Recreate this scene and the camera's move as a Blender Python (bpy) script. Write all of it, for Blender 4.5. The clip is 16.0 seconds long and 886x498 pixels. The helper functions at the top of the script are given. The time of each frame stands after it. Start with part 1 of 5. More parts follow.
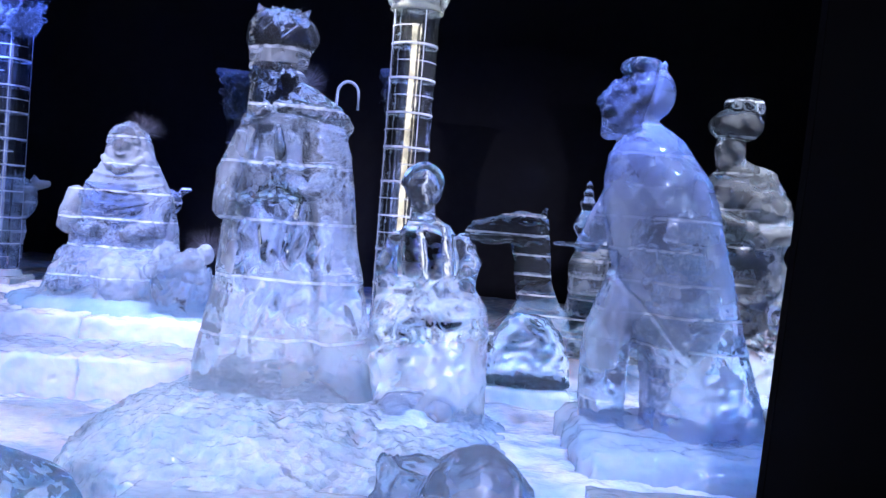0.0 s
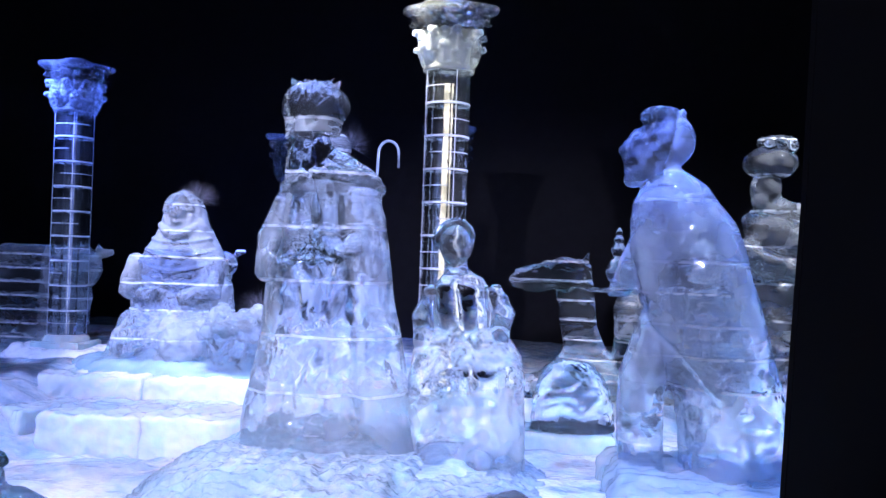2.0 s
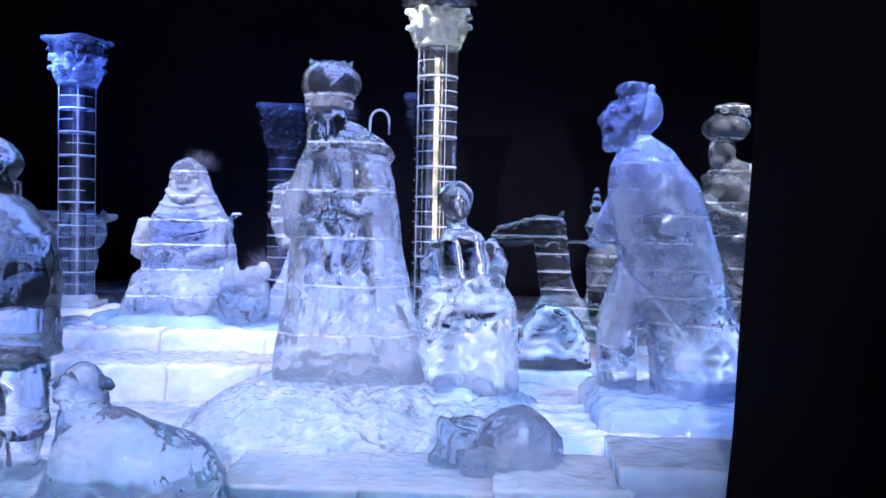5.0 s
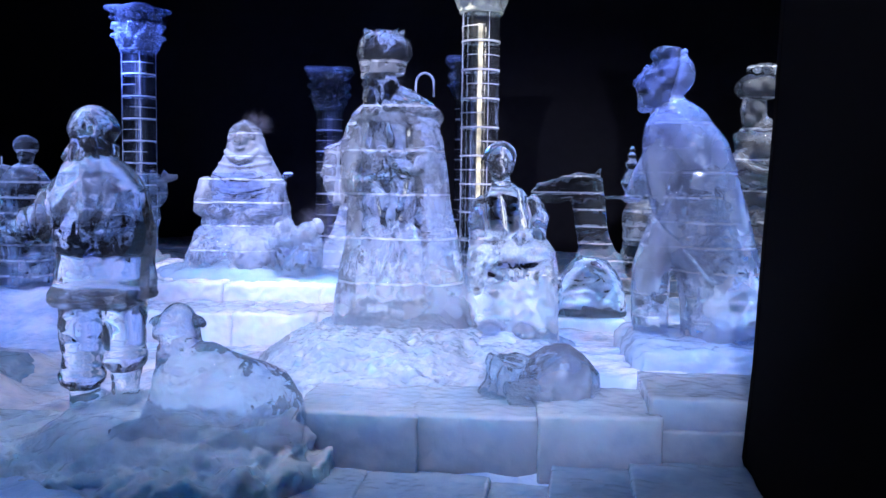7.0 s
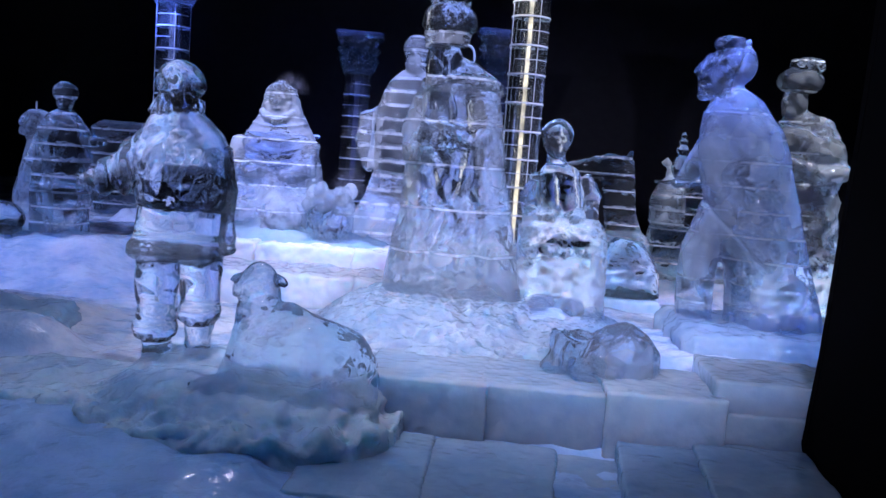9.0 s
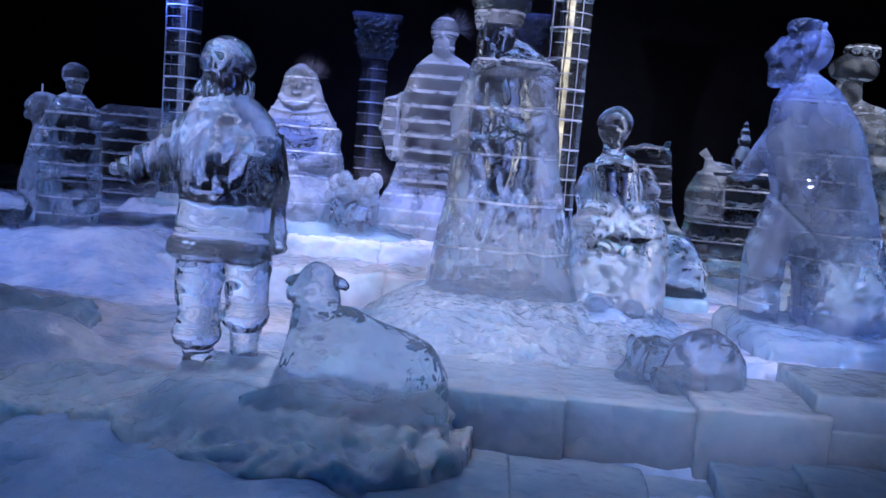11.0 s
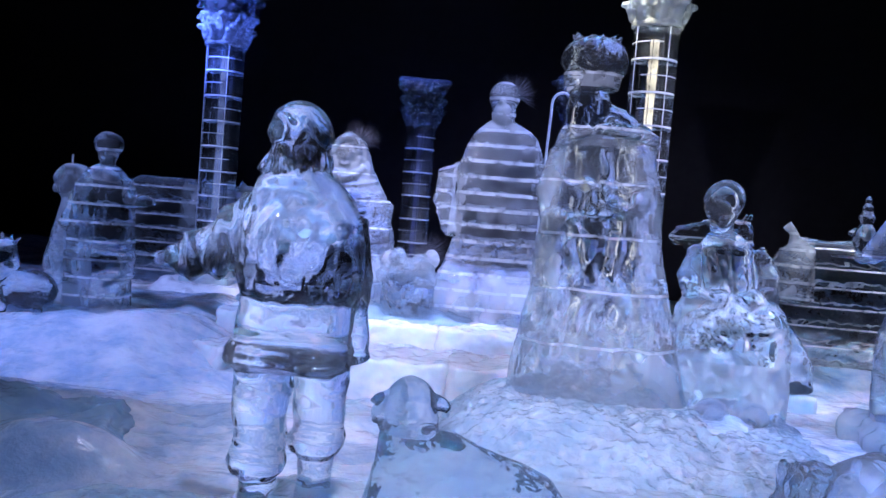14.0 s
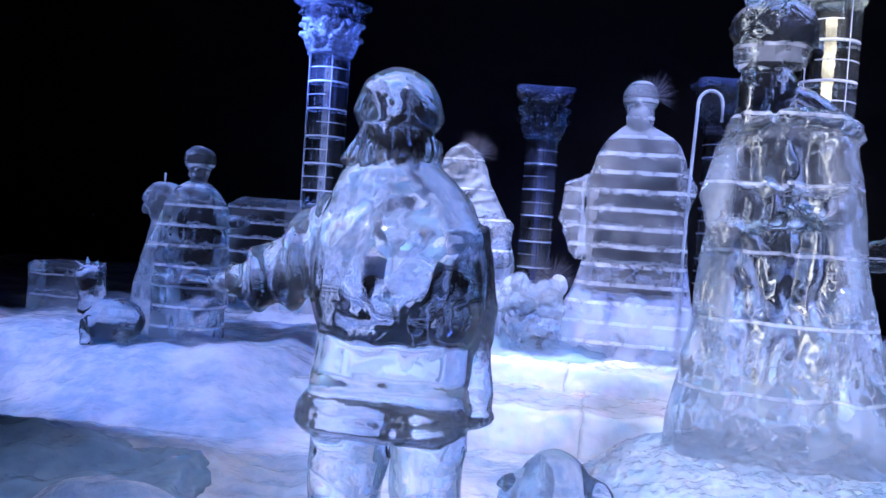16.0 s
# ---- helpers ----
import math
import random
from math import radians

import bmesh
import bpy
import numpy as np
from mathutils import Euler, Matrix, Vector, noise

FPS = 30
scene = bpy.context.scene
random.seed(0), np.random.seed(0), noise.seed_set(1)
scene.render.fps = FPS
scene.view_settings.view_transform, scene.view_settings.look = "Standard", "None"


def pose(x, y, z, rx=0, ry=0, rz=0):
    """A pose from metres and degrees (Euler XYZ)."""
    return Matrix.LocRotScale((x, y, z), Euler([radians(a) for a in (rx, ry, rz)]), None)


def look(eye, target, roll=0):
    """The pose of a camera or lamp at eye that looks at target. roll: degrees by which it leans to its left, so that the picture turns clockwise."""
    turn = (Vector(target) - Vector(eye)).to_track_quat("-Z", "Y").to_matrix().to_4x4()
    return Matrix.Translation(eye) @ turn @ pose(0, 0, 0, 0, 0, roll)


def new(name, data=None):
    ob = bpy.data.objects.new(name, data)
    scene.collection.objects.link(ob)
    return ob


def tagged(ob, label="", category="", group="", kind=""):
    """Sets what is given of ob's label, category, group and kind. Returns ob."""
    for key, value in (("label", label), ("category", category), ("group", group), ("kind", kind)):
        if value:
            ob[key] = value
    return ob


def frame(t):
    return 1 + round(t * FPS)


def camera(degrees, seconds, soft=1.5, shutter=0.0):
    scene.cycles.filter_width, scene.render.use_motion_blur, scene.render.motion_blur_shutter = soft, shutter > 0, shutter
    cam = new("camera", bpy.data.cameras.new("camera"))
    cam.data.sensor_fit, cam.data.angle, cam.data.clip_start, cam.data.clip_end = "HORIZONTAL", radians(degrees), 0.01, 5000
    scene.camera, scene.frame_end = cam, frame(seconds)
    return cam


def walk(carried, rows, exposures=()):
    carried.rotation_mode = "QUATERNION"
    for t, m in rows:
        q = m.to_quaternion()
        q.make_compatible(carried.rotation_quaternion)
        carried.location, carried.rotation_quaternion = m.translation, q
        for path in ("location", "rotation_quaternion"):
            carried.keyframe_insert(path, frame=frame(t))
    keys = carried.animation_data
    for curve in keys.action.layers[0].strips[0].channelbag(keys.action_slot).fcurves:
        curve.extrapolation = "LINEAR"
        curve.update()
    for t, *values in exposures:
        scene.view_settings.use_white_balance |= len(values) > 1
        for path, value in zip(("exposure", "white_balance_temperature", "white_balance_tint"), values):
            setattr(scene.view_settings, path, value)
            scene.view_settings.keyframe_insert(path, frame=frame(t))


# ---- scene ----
cam = camera(53.9, 16.0)
PATH = [
    (0, (0.294, -0.555, 1.553), (0.248, 1.443, 1.479), 4.7),
    (0.5, (0.341, -0.451, 1.556), (0.365, 1.548, 1.496), 3.7),
    (1, (0.409, -0.483, 1.592), (0.339, 1.516, 1.594), 3.4),
    (1.5, (0.517, -0.599, 1.6), (0.318, 1.391, 1.605), 2.1),
    (2, (0.482, -0.733, 1.611), (0.287, 1.258, 1.634), 2.0),
    (2.5, (0.367, -0.909, 1.611), (0.24, 1.087, 1.607), 1.5),
    (3, (0.355, -1.037, 1.599), (0.191, 0.956, 1.595), 2.7),
    (3.5, (0.391, -1.182, 1.588), (0.219, 0.81, 1.545), 1.6),
    (3.7, (0.406, -1.249, 1.589), (0.212, 0.741, 1.542), 0.7),
    (5.8, (0.171, -1.75, 1.564), (0.113, 0.247, 1.466), 1.5),
    (6, (0.184, -1.818, 1.561), (0.101, 0.177, 1.446), 1.8),
    (6.5, (0.213, -1.976, 1.55), (0.056, 0.011, 1.391), -0.3),
    (7, (0.198, -2.075, 1.564), (0.02, -0.09, 1.406), 0.8),
    (7.5, (0.137, -2.123, 1.558), (0.003, -0.134, 1.4), 1.3),
    (8, (-0.032, -2.216, 1.581), (-0.093, -0.223, 1.426), 2.2),
    (8.5, (-0.218, -2.255, 1.572), (-0.345, -0.266, 1.397), 2.2),
    (8.7, (-0.275, -2.238, 1.567), (-0.412, -0.253, 1.356), 3.8),
    (10.8, (-0.821, -1.806, 1.531), (-0.929, 0.176, 1.283), 5.4),
    (11, (-0.855, -1.754, 1.527), (-0.945, 0.228, 1.279), 4.8),
    (11.5, (-0.978, -1.614, 1.54), (-1.079, 0.377, 1.38), 3.1),
    (12, (-1.102, -1.455, 1.547), (-1.262, 0.531, 1.375), 4.0),
    (12.5, (-1.251, -1.332, 1.553), (-1.375, 0.655, 1.365), 4.3),
    (13, (-1.382, -1.282, 1.607), (-1.447, 0.713, 1.473), 2.2),
    (13.5, (-1.42, -1.185, 1.618), (-1.446, 0.81, 1.477), 2.8),
    (14, (-1.332, -0.955, 1.575), (-1.474, 1.037, 1.471), 4.7),
    (14.5, (-1.228, -0.671, 1.573), (-1.38, 1.32, 1.461), 5.0),
    (15, (-1.274, -0.428, 1.549), (-1.456, 1.562, 1.464), 5.6),
    (15.5, (-1.404, -0.203, 1.505), (-1.756, 1.762, 1.382), 5.2),
    (16, (-1.517, 0.062, 1.484), (-1.922, 2.02, 1.425), 4.0),
]
EXPOSURES = [(0.0, 0.38), (2.0, 0.52), (3.7, 0.53), (6.0, 0.45), (8.5, 0.06), (11.0, -0.28), (13.0, -0.12), (15.0, 0.22), (16.0, 0.32)]
walk(cam, [(t, look(eye, target, roll)) for t, eye, target, roll in PATH], EXPOSURES)

# ---- world and lamps: a dark hall, stage spots hung above the view, added front fill ----
world = bpy.data.worlds.new("hall_dark")
scene.world = world
world.use_nodes = True
world.node_tree.nodes["Background"].inputs[0].default_value = (0.02, 0.03, 0.06, 1)
world.node_tree.nodes["Background"].inputs[1].default_value = 0.05


def spot(name, eye, target, watts, colour, degrees, blend=0.6, radius=0.1):
    data = bpy.data.lights.new(name, "SPOT")
    data.energy, data.color, data.spot_size, data.spot_blend = watts, colour, radians(degrees), blend
    data.shadow_soft_size = radius
    ob = new(name, data)
    ob.matrix_world = look(eye, target)
    return ob


ICE_WHITE, ICE_BLUE, WARM = (0.78, 0.72, 1.0), (0.12, 0.2, 1.0), (1.0, 0.86, 0.6)
spot("stage_spot", (-3.6, 5.0, 4.9), (-2.8, 7.6, 1.75), 1850, ICE_WHITE, 42)
spot("stage_spot", (-0.6, 5.4, 4.9), (-1.5, 7.6, 2.0), 1900, (0.4, 0.46, 1.0), 46)
spot("stage_spot", (1.4, 5.2, 4.9), (0.9, 7.0, 0.9), 800, (0.78, 0.74, 1.0), 58)
spot("stage_spot", (2.2, 2.9, 4.9), (1.5, 4.6, 1.5), 900, (0.22, 0.37, 1.0), 44)
spot("stage_spot", (-6.2, 3.6, 4.9), (-4.8, 6.6, 1.2), 1550, (0.38, 0.46, 1.0), 54)
# unseen fill added behind the viewer, evening the fronts like glow inside ice
spot("added_front_fill", (-3.4, -2.6, 4.0), (-1.5, 4.8, 1.5), 1950, (0.64, 0.65, 1.0), 39)
spot("added_front_fill", (0.7, -2.8, 4.0), (0.4, 4.5, 1.35), 1700, (0.62, 0.63, 1.0), 39)
spot("stage_spot", (-3.0, 1.6, 4.9), (-2.1, 2.9, 0.6), 390, (0.44, 0.55, 1.0), 70)
spot("stage_spot", (-1.2, 1.8, 4.9), (-0.6, 4.4, 0.6), 650, ICE_WHITE, 60)
spot("stage_spot", (-2.4, 6.4, 4.9), (-1.6, 3.6, 0.3), 300, ICE_WHITE, 70)
spot("blue_spot", (-5.6, 7.0, 4.95), (-4.5, 8.4, 3.2), 6600, ICE_BLUE, 26)
spot("blue_spot", (-2.0, 8.6, 4.95), (-2.5, 10.1, 2.8), 1100, ICE_BLUE, 32)
spot("blue_spot", (-0.2, 8.8, 4.95), (-0.56, 10.1, 2.9), 1100, ICE_BLUE, 32)
spot("warm_spot", (-0.95, 5.85, 4.95), (-0.23, 6.5, 3.45), 3100, WARM, 24)
spot("blue_spot", (0.2, 3.4, 4.9), (1.25, 4.6, 2.35), 4200, ICE_BLUE, 16)
spot("stage_spot", (3.6, 5.6, 4.9), (2.6, 6.8, 1.8), 1800, (0.84, 0.83, 1.0), 42)


# ---- materials ----
def nodes_of(name):
    mat = bpy.data.materials.new(name)
    mat.use_nodes = True
    tree = mat.node_tree
    tree.nodes.clear()
    out = tree.nodes.new("ShaderNodeOutputMaterial")
    return mat, tree, out


def node(tree, kind, *links, **values):
    n = tree.nodes.new(kind)
    for key, value in values.items():
        if key.startswith("i_"):
            n.inputs[int(key[2:])].default_value = value
    for index, source in links:
        tree.links.new(source, n.inputs[index])
    return n


def noise_node(tree, vector, scale, detail=3.0, rough=0.55):
    n = tree.nodes.new("ShaderNodeTexNoise")
    tree.links.new(vector, n.inputs["Vector"])
    n.inputs["Scale"].default_value, n.inputs["Detail"].default_value, n.inputs["Roughness"].default_value = scale, detail, rough
    return n.outputs[0]


def math_node(tree, op, a, b=None, clamp=False):
    n = tree.nodes.new("ShaderNodeMath")
    n.operation, n.use_clamp = op, clamp
    for index, v in ((0, a), (1, b)):
        if v is None:
            continue
        if isinstance(v, (int, float)):
            n.inputs[index].default_value = v
        else:
            tree.links.new(v, n.inputs[index])
    return n.outputs[0]


def ramp(tree, v, a, b, lo=0.0, hi=1.0):
    n = tree.nodes.new("ShaderNodeMapRange")
    n.interpolation_type = "SMOOTHSTEP"
    tree.links.new(v, n.inputs[0])
    for i, x in enumerate((a, b, lo, hi)):
        n.inputs[i + 1].default_value = x
    return n.outputs[0]


def hewn(tree, where, scale, strength, mask=None):
    """The surface normal, leaning another way on each small chipped facet."""
    stray = tree.nodes.new("ShaderNodeTexNoise")
    stray.inputs["Scale"].default_value, stray.inputs["Detail"].default_value = scale * 0.6, 1.0
    tree.links.new(where, stray.inputs["Vector"])
    bend = tree.nodes.new("ShaderNodeVectorMath")
    bend.operation = "MULTIPLY_ADD"
    tree.links.new(stray.outputs["Color"], bend.inputs[0])
    bend.inputs[1].default_value = (0.7 / scale,) * 3
    tree.links.new(where, bend.inputs[2])
    cells = tree.nodes.new("ShaderNodeTexVoronoi")
    cells.inputs["Scale"].default_value = scale
    tree.links.new(bend.outputs[0], cells.inputs["Vector"])
    lean, sized, total, unit = (tree.nodes.new("ShaderNodeVectorMath") for k in range(4))
    lean.operation, sized.operation, total.operation, unit.operation = "SUBTRACT", "SCALE", "ADD", "NORMALIZE"
    tree.links.new(cells.outputs["Color"], lean.inputs[0])
    lean.inputs[1].default_value = (0.5, 0.5, 0.5)
    tree.links.new(lean.outputs[0], sized.inputs[0])
    sized.inputs["Scale"].default_value = strength
    if mask is not None:
        tree.links.new(math_node(tree, "MULTIPLY", mask, strength), sized.inputs["Scale"])
    tree.links.new(tree.nodes.new("ShaderNodeNewGeometry").outputs["Normal"], total.inputs[0])
    tree.links.new(sized.outputs[0], total.inputs[1])
    tree.links.new(total.outputs[0], unit.inputs[0])
    return unit.outputs[0]


def ice(name, spacing=0.0, cloud=(0.05, 0.35), joint=0.8, tint=(0.93, 0.97, 1.0), bump=0.25, rough=0.03, width=0.011, relief=9.0, patch=(0.42, 0.62), grain=1.7, facet=11.0, wobble=0.03, frost=(), dense=0.7, through_light=0.12, hew=0.15):
    """Clear carved ice: refracting body, clouds of trapped air, and white frozen joints between the courses."""
    mat, tree, out = nodes_of(name)
    where = tree.nodes.new("ShaderNodeTexCoord").outputs["Object"]
    big, small = noise_node(tree, where, grain, 2, 0.45), noise_node(tree, where, 26, 4, 0.65)
    fog = ramp(tree, math_node(tree, "ADD", math_node(tree, "MULTIPLY", big, 0.93), math_node(tree, "MULTIPLY", small, 0.07)), *patch, *cloud)
    hollow = noise_node(tree, where, relief, 3, 0.5)
    height = math_node(tree, "ADD", hollow, math_node(tree, "MULTIPLY", small, 0.012))
    # whitened surface stretches, frost and snow light: (axis, from, full, full to, end, amount)
    if frost:
        axes = tree.nodes.new("ShaderNodeSeparateXYZ")
        tree.links.new(where, axes.inputs[0])
        stray = math_node(tree, "MULTIPLY", math_node(tree, "SUBTRACT", noise_node(tree, where, 4, 3), 0.5), 0.16)
        for axis, a, b0, c, e, amount in frost:
            v = math_node(tree, "ADD", axes.outputs[axis], stray)
            band = math_node(tree, "MULTIPLY", ramp(tree, v, a, b0, 0.0, amount), ramp(tree, v, c, e, 1.0, 0.0))
            fog = math_node(tree, "MAXIMUM", fog, band)
    if spacing:
        z = tree.nodes.new("ShaderNodeSeparateXYZ")
        tree.links.new(where, z.inputs[0])
        wob = math_node(tree, "MULTIPLY", math_node(tree, "SUBTRACT", noise_node(tree, where, 5, 2), 0.5), wobble)
        saw = math_node(tree, "PINGPONG", math_node(tree, "ADD", z.outputs[2], wob), spacing / 2)
        line = ramp(tree, saw, width * 0.5, width * 1.2, 1.0, 0.0)
        line = math_node(tree, "MULTIPLY", line, ramp(tree, noise_node(tree, where, 13, 3), 0.3, 0.55, 0.35, 1.0))
        fog = math_node(tree, "MAXIMUM", fog, math_node(tree, "MULTIPLY", line, joint))
        height = math_node(tree, "SUBTRACT", height, math_node(tree, "MULTIPLY", line, 0.12))
    b = tree.nodes.new("ShaderNodeBump")
    b.inputs["Strength"].default_value, b.inputs["Distance"].default_value = bump, 0.06
    tree.links.new(height, b.inputs["Height"])
    tree.links.new(hewn(tree, where, facet, hew), b.inputs["Normal"])
    glass = node(tree, "ShaderNodeBsdfGlass")
    glass.inputs["Color"].default_value = (*tint, 1)
    glass.inputs["Roughness"].default_value, glass.inputs["IOR"].default_value = rough, 1.31
    tree.links.new(b.outputs[0], glass.inputs["Normal"])
    milk = node(tree, "ShaderNodeMixShader", i_0=0.4)
    d, t = node(tree, "ShaderNodeBsdfPrincipled"), node(tree, "ShaderNodeBsdfTranslucent")
    d.inputs["Base Color"].default_value = t.inputs["Color"].default_value = (0.78, 0.89, 0.98, 1)
    d.inputs["Roughness"].default_value, d.inputs["IOR"].default_value = 0.12, 1.31
    tree.links.new(b.outputs[0], d.inputs["Normal"])
    tree.links.new(d.outputs[0], milk.inputs[1])
    tree.links.new(t.outputs[0], milk.inputs[2])
    veil = node(tree, "ShaderNodeBsdfGlass")
    veil.inputs["Color"].default_value = (*tint, 1)
    veil.inputs["Roughness"].default_value, veil.inputs["IOR"].default_value = 0.3, 1.31
    tree.links.new(b.outputs[0], veil.inputs["Normal"])
    body = node(tree, "ShaderNodeMixShader", (1, veil.outputs[0]), (2, milk.outputs[0]), i_0=dense)
    bare = node(tree, "ShaderNodeBsdfTransparent")
    bare.inputs["Color"].default_value = (*tint, 1)
    clear = node(tree, "ShaderNodeMixShader", (1, glass.outputs[0]), (2, bare.outputs[0]), i_0=through_light)
    mix = node(tree, "ShaderNodeMixShader", (0, fog), (1, clear.outputs[0]), (2, body.outputs[0]))
    tree.links.new(mix.outputs[0], out.inputs[0])
    return mat


def snow(name, low, high, rough=0.45, bump=0.5, scale=1.0):
    """Packed snow and rough ice: two tones of pale blue, a grainy relief and a wet gloss."""
    mat, tree, out = nodes_of(name)
    where = tree.nodes.new("ShaderNodeTexCoord").outputs["Object"]
    big, mid, small = noise_node(tree, where, 1.4 * scale, 4), noise_node(tree, where, 9 * scale, 5, 0.6), noise_node(tree, where, 70 * scale, 3)
    mixed = math_node(tree, "ADD", math_node(tree, "MULTIPLY", big, 0.65), math_node(tree, "MULTIPLY", mid, 0.35))
    col = tree.nodes.new("ShaderNodeMix")
    col.data_type = "RGBA"
    col.inputs["A"].default_value, col.inputs["B"].default_value = (*low, 1), (*high, 1)
    tree.links.new(ramp(tree, mixed, 0.36, 0.62), col.inputs["Factor"])
    b = tree.nodes.new("ShaderNodeBump")
    b.inputs["Strength"].default_value, b.inputs["Distance"].default_value = bump, 0.05
    tree.links.new(math_node(tree, "ADD", mid, math_node(tree, "MULTIPLY", small, 0.15)), b.inputs["Height"])
    p = tree.nodes.new("ShaderNodeBsdfPrincipled")
    p.inputs["IOR"].default_value = 1.31
    p.inputs["Subsurface Weight"].default_value = 0.0
    tree.links.new(col.outputs["Result"], p.inputs["Base Color"])
    tree.links.new(ramp(tree, mid, 0.4, 0.6, rough * 0.5, rough * 1.3), p.inputs["Roughness"])
    tree.links.new(b.outputs[0], p.inputs["Normal"])
    tree.links.new(p.outputs[0], out.inputs[0])
    return mat


def wet_ice(name, low, high, rough=0.1, bump=0.4, scale=1.0, depth=0.08, glassy=0.0, spark=34.0, sparkle=0.25, vary=0.0):
    """Thick cloudy ice with a wet skin: light spreads inside it, and small chipped facets catch the lamps."""
    mat, tree, out = nodes_of(name)
    where = tree.nodes.new("ShaderNodeTexCoord").outputs["Object"]
    big, mid = noise_node(tree, where, 1.6 * scale, 4), noise_node(tree, where, 8 * scale, 4, 0.55)
    col = tree.nodes.new("ShaderNodeMix")
    col.data_type = "RGBA"
    col.inputs["A"].default_value, col.inputs["B"].default_value = (*low, 1), (*high, 1)
    tree.links.new(ramp(tree, math_node(tree, "ADD", math_node(tree, "MULTIPLY", big, 0.7), math_node(tree, "MULTIPLY", mid, 0.3)), 0.36, 0.64), col.inputs["Factor"])
    tone = tree.nodes.new("ShaderNodeMix")
    tone.data_type = "RGBA"
    each = tree.nodes.new("ShaderNodeObjectInfo").outputs["Random"]
    tree.links.new(ramp(tree, each, 0.0, 1.0, 0.0, vary), tone.inputs["Factor"])
    tree.links.new(col.outputs["Result"], tone.inputs["A"])
    tone.inputs["B"].default_value = (*[c * 0.62 for c in low], 1)
    patch = ramp(tree, noise_node(tree, where, 3.0, 3), 0.4, 0.62, 0.25, 1.0)
    b = tree.nodes.new("ShaderNodeBump")
    b.inputs["Strength"].default_value, b.inputs["Distance"].default_value = bump, 0.06
    tree.links.new(mid, b.inputs["Height"])
    tree.links.new(hewn(tree, where, spark, sparkle, patch), b.inputs["Normal"])
    p = tree.nodes.new("ShaderNodeBsdfPrincipled")
    p.inputs["IOR"].default_value = 1.31
    p.inputs["Subsurface Weight"].default_value, p.inputs["Subsurface Scale"].default_value = 0.75, depth
    p.inputs["Subsurface Radius"].default_value = (0.45, 0.8, 1.0)
    tree.links.new(tone.outputs["Result"], p.inputs["Base Color"])
    tree.links.new(ramp(tree, mid, 0.4, 0.6, rough * 0.5, rough * 1.6), p.inputs["Roughness"])
    tree.links.new(b.outputs[0], p.inputs["Normal"])
    skin = p
    if glassy:
        g = node(tree, "ShaderNodeBsdfGlass")
        g.inputs["Color"].default_value = (0.9, 0.96, 1.0, 1)
        g.inputs["Roughness"].default_value, g.inputs["IOR"].default_value = 0.16, 1.31
        tree.links.new(b.outputs[0], g.inputs["Normal"])
        skin = node(tree, "ShaderNodeMixShader", (1, p.outputs[0]), (2, g.outputs[0]), i_0=glassy)
    tree.links.new(skin.outputs[0], out.inputs[0])
    return mat


def plain(name, colour, rough=0.8, metal=0.0, grain=0.3):
    mat, tree, out = nodes_of(name)
    where = tree.nodes.new("ShaderNodeTexCoord").outputs["Object"]
    p = tree.nodes.new("ShaderNodeBsdfPrincipled")
    col = tree.nodes.new("ShaderNodeMix")
    col.data_type = "RGBA"
    col.inputs["A"].default_value = (*[c * (1 - grain) for c in colour], 1)
    col.inputs["B"].default_value = (*[c * (1 + grain) for c in colour], 1)
    tree.links.new(noise_node(tree, where, 7, 5), col.inputs["Factor"])
    tree.links.new(col.outputs["Result"], p.inputs["Base Color"])
    p.inputs["Roughness"].default_value, p.inputs["Metallic"].default_value = rough, metal
    p.inputs["Specular IOR Level"].default_value = 0.5 if rough < 0.85 else 0.05
    tree.links.new(p.outputs[0], out.inputs[0])
    return mat


# low bands on cape and robe put the lit snow's brightness into the ice
ICE_CAPE = ice("frosted_cape_ice", 0.33, (0.1, 0.27), frost=[(2, -1, -0.5, 0.3, 1.0, 0.24)], joint=0.6, bump=0.16, rough=0.05, relief=6.0, grain=2.5, patch=(0.36, 0.62), dense=0.55, through_light=0.1, facet=10.0, hew=0.36)
ICE_ROBE = ice("clear_robe_ice", 0.33, (0.0, 0.03), joint=0.6, bump=0.1, relief=4.0, rough=0.01, frost=[(2, -1, 0, 0.4, 0.8, 0.2), (2, 1.9, 1.91, 1.98, 1.99, 0.5)], through_light=0.05, facet=11.0, hew=0.16)
ICE_TURBAN = ice("clear_courses", 0.3, (0.02, 0.12), joint=0.5, bump=0.18, grain=3.0, frost=[(2, -1, 0, 1.6, 1.7, 0.1)], through_light=0.05, facet=9.0, hew=0.3)
ICE_VEIL = ice("veiled_ice", 0.0, (0.1, 0.32), bump=0.2, rough=0.05, relief=6.0, grain=2.5, patch=(0.36, 0.6), dense=0.55, facet=11.0, hew=0.4)
ICE_VEIL_FINE = ice("veiled_thin_courses", 0.158, (0.14, 0.36), joint=0.5, bump=0.14, rough=0.06, width=0.02, wobble=0.014, grain=3.0, dense=0.58, facet=10.0, hew=0.16)
ICE_FINE = ice("ice_in_thin_courses", 0.158, (0.03, 0.14), joint=0.45, bump=0.12, width=0.024, wobble=0.018, grain=3.0, facet=9.0, hew=0.12)
ICE_COAT = ice("clear_coat_ice", 0.158, (0.02, 0.12), joint=0.65, bump=0.14, width=0.013, wobble=0.016, through_light=0.06, facet=9.0, hew=0.1)
